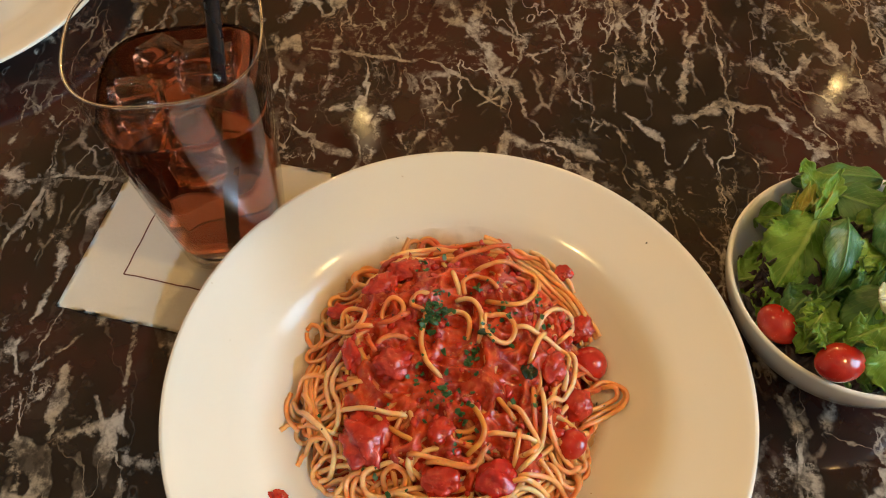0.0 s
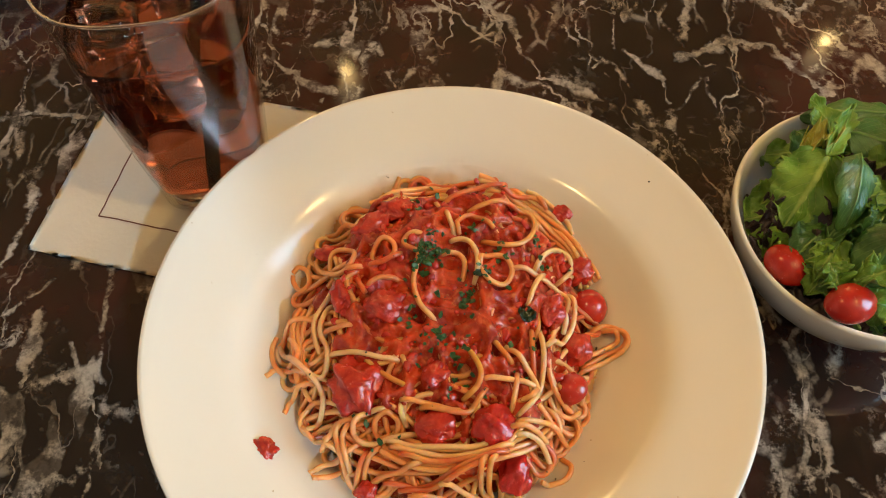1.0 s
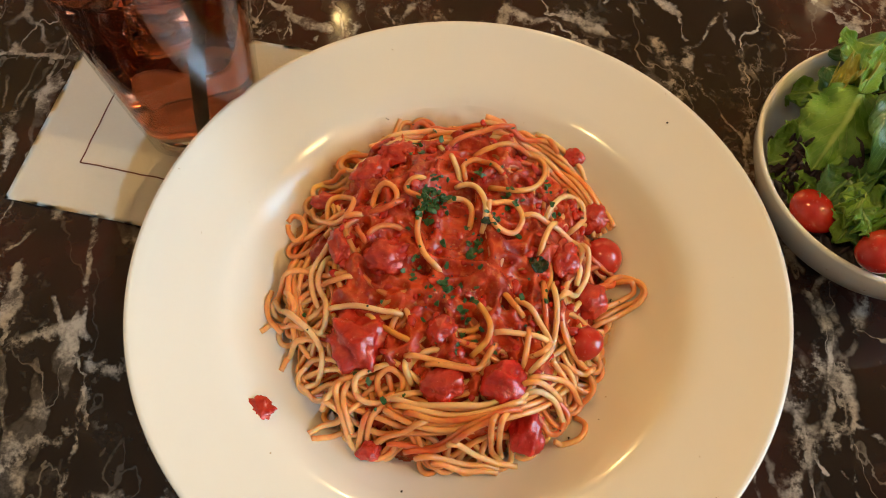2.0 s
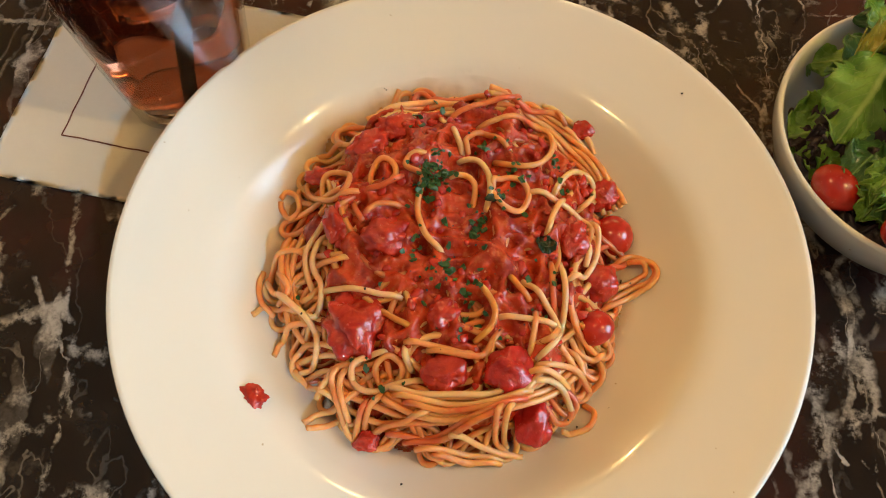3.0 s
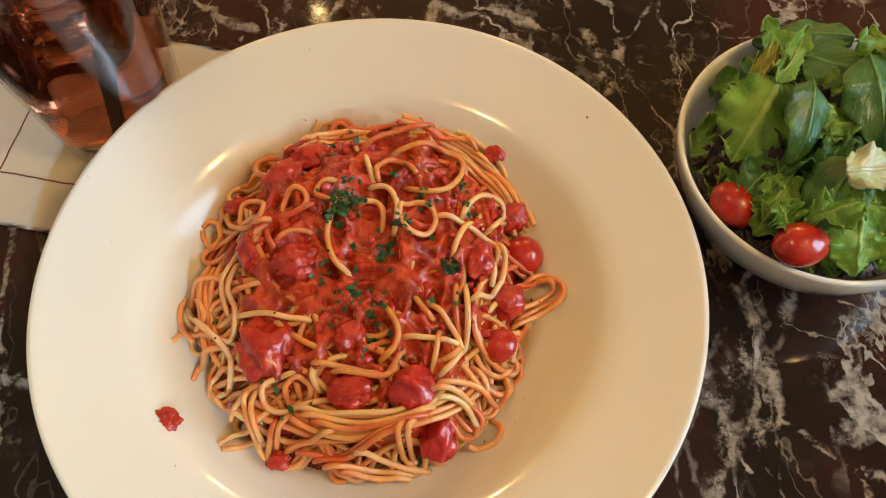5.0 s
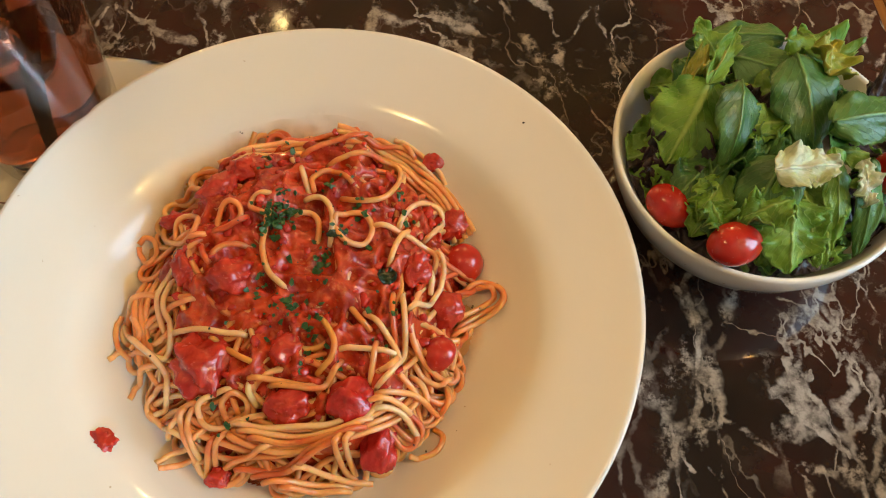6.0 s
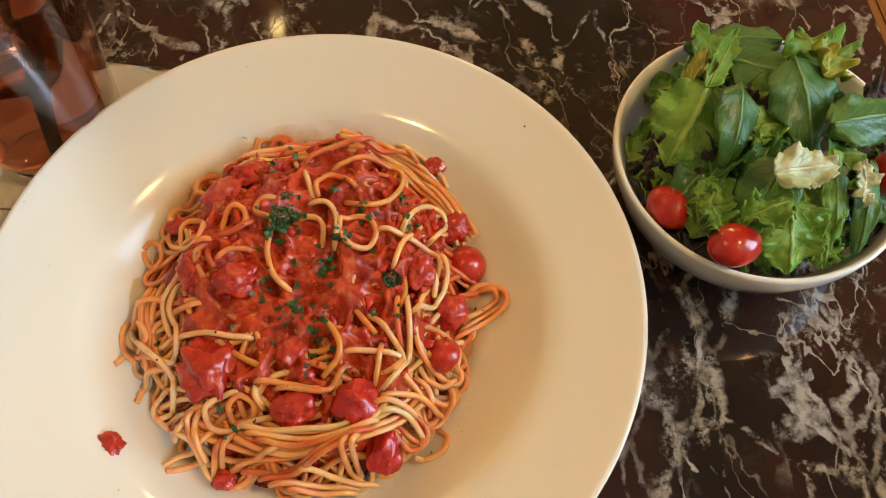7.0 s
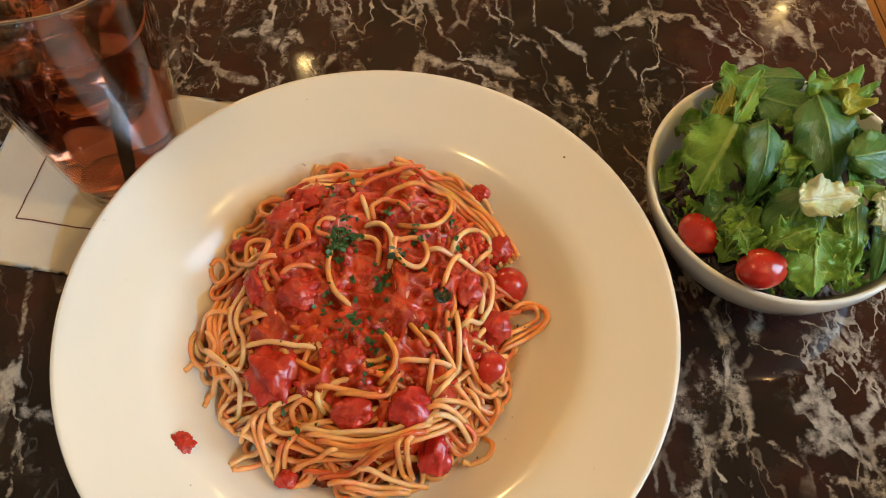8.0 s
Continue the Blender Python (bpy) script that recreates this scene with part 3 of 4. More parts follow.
# Strands on top: the far left loops, the left side, the near sweep, then the far side and the right.
strand(NOODLE, (-53, 45.9), (-60.8, 44.4), (-64.2, 41.3), (-61.6, 33.8), (-55.2, 28.1), (-46.5, 25.1), (-38.4, 26))
strand(NOODLE, (-55.9, 29.9), (-56.1, 38), (-52.6, 41.3), (-47.5, 39.7), (-43.7, 34), (-44.4, 28.8), (-47, 26.1))
strand(NOODLE, (-35.5, 28.8), (-34.8, 35.4), (-30.8, 39.2), (-26.2, 36.9), (-24.9, 31.8), (-28.3, 29.4))
strand(SAUCED, (-37.3, 26.6), (-30.5, 26.9), (-24.9, 29), (-22, 32.1))
strand(SAUCED, (-11.4, 41.6), (-17.1, 41.6), (-20.9, 38.4), (-20.2, 33.6), (-13.7, 31.8))
strand(NOODLE, (-13.2, 32.9), (-15.2, 26.2), (-16.6, 18.4), (-15.2, 10.8), (-12.7, 4.7), (-6.7, -0.7))
strand(SAUCED, (-37.9, 13.2), (-35.4, 17.4), (-30.3, 20.1), (-21.9, 19.9))
strand(SAUCED, (-42.2, 22.6), (-40.3, 16.9), (-37.7, 12.6))
strand(NOODLE, (-75.6, 36.9), (-73.1, 40.1), (-68.8, 37.8), (-67.2, 30.7), (-70.7, 26.6), (-75.2, 32.5), (-75.6, 35.8))
strand(SAUCED, (-61.7, 57.5), (-54, 55.1), (-46.6, 53.2))
strand(SAUCED, (-60.5, 52.3), (-53.3, 48.7), (-46.8, 46.7))
strand(NOODLE, (-45, 1.6), (-51.2, 1.1), (-61.1, 5.5), (-67.7, 7.7), (-73, 6.3), (-76.4, 1.8), (-78.2, -2.7))
strand(NOODLE, (-42.7, -0.7), (-49.9, -1.6), (-58.2, -0.5), (-64.4, -2.4), (-66.8, -6.2))
strand(NOODLE, (-83.2, -16.2), (-78.6, -12.1), (-70.4, -16.4), (-63.8, -18.3))
strand(NOODLE, (-74.1, -32.4), (-71.7, -26.5), (-66.3, -24.2), (-60, -23.6))
strand(NOODLE, (-63.7, -31.7), (-58.7, -30.5), (-51.6, -33.1), (-43.7, -37.1))
strand(NOODLE, (-64.3, -35.9), (-56.4, -35.6), (-47.1, -38), (-37.1, -40.9))
strand(NOODLE, (-80.9, 3.9), (-81.9, -4.1), (-79.8, -11.1), (-74.6, -16.5))
strand(NOODLE, (-72.5, -1.4), (-68, -8), (-68.6, -12.2), (-71.8, -14.3))
strand(NOODLE, (-66.5, -37.8), (-61.5, -43.4), (-55.5, -48.5), (-47.5, -53.3))
strand(NOODLE, (-60.3, -60), (-54.7, -56), (-47.6, -56), (-40.7, -52.5), (-36.2, -47.6))
strand(NOODLE, (-59, -62.3), (-53.2, -61.3), (-47.7, -58.7))
strand(NOODLE, (-55, -51.9), (-50.7, -46.3), (-47.1, -42.2), (-38.2, -41.3))
strand(NOODLE, (-46.2, -42), (-48.8, -45.7), (-47.8, -51.4), (-45.8, -57.5), (-44.5, -62.4))
strand(NOODLE, (-43.5, -42.8), (-45.9, -47.7), (-45, -53.7), (-42.8, -60.3))
strand(PALE, (-78.8, -1.2), (-74.9, -7.8), (-66.4, -16.3), (-58.8, -21.7), (-55.2, -20.7), (-53.9, -14.6), (-54.8, -7.7), (-58.2, -1), (-56.9, 7.1), (-53, 14))
strand(PALE, (-51.8, 22.5), (-55.1, 17.4), (-59.3, 9.9), (-61.4, 3.7), (-60.5, -3.8), (-57.6, -10.8))
strand(PALE, (-72, -10.9), (-65.1, -17.4), (-58.8, -23.5), (-55.6, -29.2), (-55.4, -35.2), (-58.1, -39.4), (-63.9, -40.4))
strand(PALE, (-53.7, -12.9), (-47.3, -13.2), (-38.3, -14.9), (-30.8, -16.8), (-22.7, -17.9))
strand(ORANGE, (-36.6, -17.3), (-31.8, -21.4), (-25.4, -26.4), (-17.9, -31.1))
strand(NOODLE, (-25.5, -47.7), (-29.8, -49.2), (-32.3, -45.8), (-31.8, -42.4), (-27.5, -40.2), (-22.9, -42.4), (-22.4, -46.1), (-24.9, -47.8))
strand(PALE, (-27.5, -38.6), (-35, -39.8), (-40, -42.4), (-41.4, -46), (-39, -50.2), (-33.7, -52.1), (-27.7, -50.9), (-20.9, -49.3), (-13.7, -48.2))
strand(PALE, (-21.2, -37.1), (-21.1, -41), (-19, -44.8))
strand(NOODLE, (-29.8, -53.4), (-33.8, -56.6), (-36.6, -61.1), (-37.6, -65))
strand(SAUCED, (-35.2, -55), (-38.7, -60), (-41.3, -67.7))
strand(NOODLE, (-16.3, -57.4), (-17.4, -61.8), (-22.7, -63.6), (-30.1, -63.7), (-35.6, -64.9))
strand(NOODLE, (-24.8, -64.9), (-27.1, -68.2), (-32.1, -70.3), (-35.8, -69.1))
strand(NOODLE, (-19.5, -62.6), (-13.2, -60.6), (-12.7, -56.7))
strand(PALE, (-27.7, -50.7), (-15.2, -54.4), (-0.8, -55.1), (9.6, -55.2), (18.1, -52.5))
strand(NOODLE, (-25.6, -53.8), (-13.2, -57), (1.3, -59), (13.8, -57.3), (24.6, -53.8))
strand(SAUCED, (-21.5, -57.1), (-9.1, -60.7), (3.3, -60.7), (13.8, -59.1))
strand(SAUCED, (-28.1, -66.3), (-13.3, -68.3), (1.2, -64.3), (13.8, -59.6), (22.4, -57.2))
strand(SAUCED, (-21.8, -69.4), (-7.1, -69.5), (5.4, -64.7), (16, -61.3))
strand(NOODLE, (-17.6, -72.2), (-5, -72.3), (5.5, -72.9), (16.2, -73.8))
strand(NOODLE, (-5, -68.8), (5.4, -70), (14, -72.2), (22.8, -72.7))
strand(NOODLE, (-11.3, -73.9), (1.2, -75.4), (14.1, -75.3))
strand(PALE, (-1.9, 59.1), (0, 51.7), (1.9, 44.2))
strand(SAUCED, (4, 44.3), (3.3, 50.9), (6.7, 56.3), (11.5, 57.5), (16.9, 52.1), (21.8, 46.8))
strand(SAUCED, (8.9, 62), (21.3, 64.7), (32.9, 65.9), (40.2, 61.4), (39.7, 50.5), (35.2, 42.3), (27.6, 38.7), (19.5, 40.2), (15, 43.6))
strand(SAUCED, (23.8, 76.6), (20.4, 81.7), (21.1, 84.2), (24.8, 84.4), (28.1, 81.1), (25.5, 75.8), (18.3, 73.8), (8.2, 71.1), (-2.9, 66.5))
strand(SAUCED, (23.6, 75.1), (31.1, 72.2), (41.4, 72.6), (47.5, 68.7))
strand(PALE, (38.8, 80.5), (45.4, 76.1), (52.6, 69.5), (58.2, 62.9), (60.6, 57.7))
strand(SAUCED, (34, 80.6), (41.4, 75), (47.5, 68.1))
strand(SAUCED, (-12.6, 76.3), (-2.6, 81), (10.2, 84.3), (22.8, 82.7))
strand(PALE, (-0, 41.3), (7.5, 40.3), (11.7, 32.4), (12, 23.7), (10.5, 17.9))
strand(NOODLE, (-4.7, 32.6), (2.7, 33), (6.4, 27.4), (5, 19))
strand(NOODLE, (13, 25.1), (14.1, 30.4), (19.1, 33.2), (25, 32.1), (28, 25.6), (25.1, 19.4), (19.3, 17.2), (15, 20), (13.2, 24.3))
strand(PALE, (27.4, 26.8), (34.8, 25.6), (42.3, 23.2), (50.6, 20.1), (53.9, 15.4), (52.1, 10.2))
strand(PALE, (38.2, 28), (43.3, 36.2), (52.3, 43.6), (57.8, 40.9), (57, 33.4), (52.5, 26.7), (48.1, 25))
strand(PALE, (42, 11.3), (48, 10), (51.3, 5.3), (50, -1.2))
strand(PALE, (54, 18.2), (56.5, 12.5), (55.1, 4.2), (51.9, -2.5), (46.5, -8), (40.3, -11.6))
strand(NOODLE, (42.7, 26.5), (37.8, 18.1), (33.9, 7.8))
strand(SAUCED, (35, -3.5), (34.4, -14.9), (35.3, -25.4))
strand(PALE, (38.7, -4), (39.2, -14.1), (38.7, -24.8), (36.1, -33.3), (32.4, -38.8), (27.2, -42.7))
strand(PALE, (23.4, -11.9), (27.6, -15.8), (31.8, -21.7), (35.2, -27.9), (36.1, -33.3))
strand(ORANGE, (18.1, -10), (22.2, -16.4), (25.5, -19.7))
strand(PALE, (13.2, -27.2), (22.8, -27.9), (29.3, -28.7), (34.7, -29.8))
strand(ORANGE, (6.6, -13.9), (10.3, -20.4), (12.2, -26.6), (9.9, -32.3), (4.7, -35.5))
strand(NOODLE, (27.7, -24.3), (26.4, -32.7), (24.7, -40.7))
strand(NOODLE, (26.9, -37.1), (32.5, -36.1), (35.5, -32.1))
strand(NOODLE, (-21.2, -35.6), (-10.9, -37.4), (-0.6, -40.1), (5.6, -39.6))
strand(SAUCED, (-13, -38.9), (-4.7, -40.5), (5.6, -41.9), (9.8, -37.9), (14.2, -31.7))
strand(NOODLE, (59.1, -11.3), (71.4, -3.7), (77.9, -2.3), (81.2, 1.9), (78.8, 7.2), (72.7, 10.3), (65.1, 6.2))
strand(NOODLE, (57.5, -14.1), (73.3, -6.3), (78.7, -3.8), (81.6, 0.5), (80.1, 5.3), (74.7, 8.2))
strand(NOODLE, (59.4, -7.3), (73.9, 0), (77.5, 2.4), (76.2, 5.8), (69.8, 7.5))
strand(NOODLE, (41.8, -30.4), (45.3, -35.6), (51.5, -37.7), (56, -34))
strand(NOODLE, (55.9, -19.6), (58.4, -24.1), (56.6, -30.8))
strand(PALE, (40, -35.3), (44.3, -39.7), (45.7, -44.2), (44.3, -48.2))
strand(NOODLE, (35.8, -37.7), (40.4, -42.4), (42.3, -47.3))
strand(NOODLE, (26.8, -45.2), (38.1, -44.6), (45.3, -47.1), (50.3, -48.1), (54.5, -44.2), (53.8, -38.5))
strand(PALE, (24.6, -50.5), (33.5, -50.5), (38.2, -53.9), (41.2, -57.4))
strand(NOODLE, (22.4, -47.5), (32.3, -47.7), (39.3, -51))
strand(NOODLE, (14.2, -59.6), (11.3, -63.6), (12.2, -68), (16.6, -71.6))
strand(NOODLE, (17.4, -59.4), (14.7, -64.3), (16.5, -70))
strand(NOODLE, (47.9, -52.2), (51.3, -56.3), (48.4, -62.2), (41.6, -64.4), (37.4, -64.3))

# A dry strand end and oily streaks on the well's wall.
for x0, y0, x1, y1 in ((-31, 77, -25, 88),):
    pts = [(x0 + (x1 - x0) * k / 8, y0 + (y1 - y0) * k / 8) for k in range(9)]
    part("noodle", tube(bmesh.new(), [(x / 1000, y / 1000, plate_z(math.hypot(x, y) / 1000) + 0.0008 - 0.010) for x, y in pts], 0.0011, 7), NOODLE, pasta)


# ---- on the pasta ----
def tomato_chunk(x, y, r, squash, turn, seed, label, rough=0.22, material=None, sink=0.45):
    ob = tagged(mesh_object("tomato_chunk", lump(r, squash, rough, seed, 4), material or STEWED), label, "tomato", "tomato pieces in the pasta")
    ob.matrix_world = Matrix.Translation(on_heap(x, y, r * squash[2] * (1 - 2 * sink))) @ pose(0, 0, 0, 0, 0, turn)
    return ob


tomato_chunk(17, -47, 0.0088, (1.05, 1.0, 0.85), 20, 1, "wrinkled glossy stewed cherry tomato on the spaghetti", 0.24, WRINKLED, 0.35)
tomato_chunk(26, -61, 0.0088, (0.85, 1.2, 0.75), -15, 2, "folded dark red stewed tomato at the heap's edge", 0.34, WRINKLED, 0.3)
tomato_chunk(-40, -27, 0.0118, (0.95, 1.15, 0.55), 30, 3, "broad chunk of stewed tomato", 0.4)
tomato_chunk(-29, 6, 0.0085, (1.1, 0.9, 0.6), 10, 4, "bright red stewed tomato chunk", 0.4)
tomato_chunk(-7, -46, 0.008, (1.1, 0.9, 0.6), 0, 5, "dark red stewed tomato chunk", 0.35)
tomato_chunk(-48, 13, 0.007, (0.9, 1.2, 0.7), 15, 6, "dark red tomato chunk between the strands", 0.3)
tomato_chunk(56, -5, 0.0078, (1.0, 1.0, 0.8), 40, 7, "soft red tomato chunk", 0.25)
tomato_chunk(-7, -26, 0.006, (1.1, 0.9, 0.6), 60, 8, "small glossy stewed tomato chunk", 0.35)
tomato_chunk(45, 8, 0.0072, (1.2, 0.8, 0.55), 70, 9, "red stewed tomato chunk", 0.35)
tomato_chunk(62, 38, 0.0078, (1.1, 0.9, 0.7), 20, 10, "red stewed tomato chunk", 0.3)
tomato_chunk(56, 68, 0.005, (1.1, 0.9, 0.7), 20, 14, "small red stewed tomato chunk", 0.3)
tomato_chunk(-37, 50, 0.0075, (1.3, 0.8, 0.5), 40, 15, "dark red stewed tomato chunk", 0.35)
tomato_chunk(-26, 60, 0.007, (1.2, 0.8, 0.5), 5, 16, "dark red stewed tomato chunk", 0.35)
tomato_chunk(-58, 44, 0.0055, (1.2, 0.8, 0.6), 5, 17, "dark red stewed tomato chunk", 0.35)
tomato_chunk(-36, -67, 0.0045, (1.1, 0.9, 0.6), 5, 18, "small soft tomato piece at the heap's edge", 0.35)
bit = tomato_chunk(-78, -52, 0.0044, (1.3, 0.9, 0.45), -35, 23, "small bit of tomato stuck to the plate's wall", 0.5, sink=0.2)


def oil_film():
    """Thin orange oil that has run from the heap onto the plate."""
    b, rows, n = bmesh.new(), [], 150
    uv = b.loops.layers.uv.new("UVMap")
    for k in range(n):
        a = 2 * math.pi * k / n
        out = 0.0095 * max(0.1, 0.45 + 0.9 * noise.fractal(Vector((2.2 * math.cos(a), 2.2 * math.sin(a), 3)), 1.0, 2.0, 3) + 0.35 * math.sin(a))
        rows.append([])
        for q in range(5):
            d = 0.066 * 0.95 + (0.010 + out) * q / 4
            x, y = d * math.cos(a) * 1.02 - 0.004, d * math.sin(a) * 1.12 + 0.006
            rows[-1].append(b.verts.new((x, y, plate_z(math.hypot(x, y)) + 0.0004 - 0.010 - (0.0003 if q == 4 else 0))))
    for k in range(n):
        p, q = rows[k], rows[(k + 1) % n]
        for i in range(4):
            f = b.faces.new((p[i], q[i], q[i + 1], p[i + 1]))
            for l, t in zip(f.loops, (i, i, i + 1, i + 1)):
                l[uv].uv = (k / n, t / 4)
    part("oil_film", b, OIL, pasta, "thin orange film of oil")


oil_film()


def tomato_half(x, y, r, tilt, turn, label):
    """A cut cherry tomato: a skin dome, and a cut face with its core."""
    root = empty("tomato_half", on_heap(x, y, -0.1 * r), label, "tomato", "tomato pieces in the pasta")
    root.rotation_euler = (radians(tilt), 0, radians(turn))
    part("skin", lathe([(0, -0.9 * r), (0.5 * r, -0.78 * r), (0.86 * r, -0.42 * r), (r, 0), (0.985 * r, 0.04 * r), (0.93 * r, 0.055 * r)], 32), TOMATO, root, "smooth red skin")
    cut = lathe([(0.935 * r, 0.05 * r), (0.8 * r, 0.06 * r), (0.7 * r, 0.02 * r), (0.4 * r, 0.0), (0.25 * r, 0.05 * r), (0, 0.06 * r)], 32)
    part("cut_face", cut, FLESH, root, "moist orange-red cut face")


tomato_half(66, 20, 0.0092, 205, 70, "halved cherry tomato with its smooth red skin up")
tomato_half(52, -27, 0.0074, 150, 75, "halved cherry tomato lying on its side")


def flakes(name, spots, material, label, category, size, seed):
    r = random.Random(seed)
    b = bmesh.new()
    for cx, cy, spread, count in spots:
        for _ in range(count):
            x, y = r.gauss(cx, spread), r.gauss(cy, spread)
            p = on_heap(x, y, 0.0004)
            s = size * r.uniform(0.5, 1.5)
            m = Matrix.Translation(p) @ pose(0, 0, 0, r.uniform(-40, 40), r.uniform(-40, 40), r.uniform(0, 360))
            n = 7
            ring = [Vector((s * r.uniform(0.55, 1.2) * math.cos(k * 6.283 / n), s * r.uniform(0.35, 1.0) * math.sin(k * 6.283 / n), 0.25 * s * r.uniform(-1, 1))) for k in range(n)]
            up = [b.verts.new(m @ (q + Vector((0, 0, 0.0002)))) for q in ring]
            low = [b.verts.new(m @ (q - Vector((0, 0, 0.0001)))) for q in ring]
            b.faces.new(up)
            b.faces.new(low[::-1])
            for k in range(n):
                b.faces.new((low[k], low[(k + 1) % n], up[(k + 1) % n], up[k]))
    return tagged(mesh_object(name, b, material, smooth=False), label, category, kind="stuff")


flakes("parsley", [(-9, 33, 3.2, 70), (-13, 26, 2.4, 24), (-7, 42, 2.5, 8), (7, 10, 2.2, 18), (3, -17, 2.0, 13), (-7, -8, 3.5, 22), (-18, 0, 3, 9), (41, 43, 2, 6), (11, 50, 2, 5), (24, 34, 4, 12), (13, 22, 4, 10),
                   (-10, -24, 3, 4), (0, -32, 4, 5), (-36, -42, 2, 3), (34, -12, 5, 6), (44, 30, 4, 5), (-28, -54, 6, 4), (-20, 56, 6, 4), (0, 10, 24, 26), (0, 60, 18, 5)],
       PARSLEY, "chopped green parsley scattered over the pasta", "parsley", 0.0013, 5)
flakes("pepper", [(0, 5, 27, 60), (-30, 84, 5, 3), (8, 86, 4, 3), (70, 2, 4, 4), (44, -66, 4, 2)], PEPPER, "cracked black pepper specks on plate and pasta", "pepper", 0.00045, 8)
speck = tagged(mesh_object("pepper_speck", lump(0.0006, (1, 1, 0.6), 0.3, 3, 1), PEPPER), "single dark speck on the plate's rim", "pepper")
speck.location = (0.143, 0.3485, plate_z(math.hypot(0.143 - PX, 0.3485 - PY)) + 0.0003)


def thicken(b, thick):
    """Gives a sheet a second side and closes its edge."""
    b.normal_update()
    rim = [e for e in b.edges if e.is_boundary]
    under = {v: v.co - v.normal * thick for v in b.verts}
    faces = b.faces[:]
    twin = {v: b.verts.new(p) for v, p in under.items()}
    uv = b.loops.layers.uv.verify()
    for f in faces:
        g = b.faces.new([twin[v] for v in reversed(f.verts)])
        for l, k in zip(g.loops, reversed(f.loops)):
            l[uv].uv = k[uv].uv
    for e in rim:
        p, q = e.verts
        b.faces.new((p, q, twin[q], twin[p]))
    bmesh.ops.recalc_face_normals(b, faces=b.faces[:])


def leaf_mesh(length, width, wave, curl, cup, seed, ragged=0.0, base=0.18, nu=16, nv=40, thick=0.0005):
    """A leaf along +y from its stalk, with a middle rib, waved edges and a little thickness."""
    b = bmesh.new()
    uv = b.loops.layers.uv.new("UVMap")
    def point(i, j):
        u, v = i / nu * 2 - 1, j / nv
        w = width * (math.sin(math.pi * min(1.0, v ** 0.72)) ** 0.75 * (1 - base) + base * (1 - v) ** 0.5)
        edge = 1 + ragged * (0.6 * noise.fractal(Vector((v * 7, u * 0.6 + (3 if u > 0 else 0), seed * 1.7)), 0.8, 2.0, 3) + 0.5 * noise.noise(Vector((v * 24, 5 if u > 0 else 0, seed))))
        x = u * w * 0.5 * edge
        ripple = 0.35 * wave * noise.noise(Vector((u * 7, v * 13, seed + 9))) + wave * abs(u) ** 1.6 * math.sin(v * 13 + seed + 2.5 * noise.noise(Vector((v * 3, seed, u))) + (1.3 if u > 0 else 0)) + wave * 0.6 * noise.noise(Vector((u * 2.2, v * 4, seed))) + (0.1 + ragged) * wave * abs(u) ** 3 * math.sin(v * 34 + seed * 2 + 3 * u)
        y, z = length * math.sin(curl * v) / curl, length * (math.cos(curl * v) - 1) / curl
        return Vector((x, y, z + ripple + cup * u * u * width + 0.05 * width * math.exp(-(u * 9) ** 2)))
    top = [[b.verts.new(point(i, j)) for j in range(nv + 1)] for i in range(nu + 1)]
    for i in range(nu):
        for j in range(nv):
            f = b.faces.new((top[i][j], top[i + 1][j], top[i + 1][j + 1], top[i][j + 1]))
            for l, (p, q) in zip(f.loops, ((i, j), (i + 1, j), (i + 1, j + 1), (i, j + 1))):
                l[uv].uv = (p / nu, q / nv)
    bmesh.ops.remove_doubles(b, verts=b.verts[:], dist=0.00002)
    bmesh.ops.recalc_face_normals(b, faces=b.faces[:])
    thicken(b, thick)
    return b


basil = tagged(mesh_object("basil_leaf", leaf_mesh(0.011, 0.008, 0.001, 1.2, 0.2, 3), BASIL), "dark shiny wilted basil leaf on the sauce", "leaf")
basil.matrix_world = Matrix.Translation(on_heap(34, -1, 0.0022)) @ pose(0, 0, 0, 10, 5, 15)
basil = tagged(mesh_object("basil_leaf", leaf_mesh(0.008, 0.003, 0.0005, 0.8, 0.2, 5), BASIL), "narrow dark basil strip on the sauce", "leaf")
basil.matrix_world = Matrix.Translation(on_heap(10, 20, 0.0015)) @ pose(0, 0, 0, 5, 5, -80)

# ---- the salad bowl ----
BX, BY, BR, BH = 0.2453, 0.3259, 0.0652, 0.0465
bowl = tagged(mesh_object("salad_bowl", lathe([(0, 0.006), (0.025, 0.0065), (0.038, 0.011), (0.050, 0.021), (0.0585, 0.034), (0.0622, BH - 0.002), (0.0634, BH), (BR - 0.0004, BH - 0.0003), (BR, BH - 0.0018),
                                               (0.0640, 0.036), (0.0590, 0.022), (0.0500, 0.011), (0.0390, 0.005), (0.0350, 0.0035), (0.034, 0.0), (0.031, 0.0), (0.030, 0.003), (0, 0.0035)], 128), BOWL_CHINA),
              "small white china bowl heaped with green salad", "bowl")
bowl.location = (BX, BY, 0)


def inner_radius(z):
    return float(np.interp(z, (0.0065, 0.011, 0.021, 0.034, 0.0465), (0.022, 0.036, 0.0485, 0.057, 0.0610)))


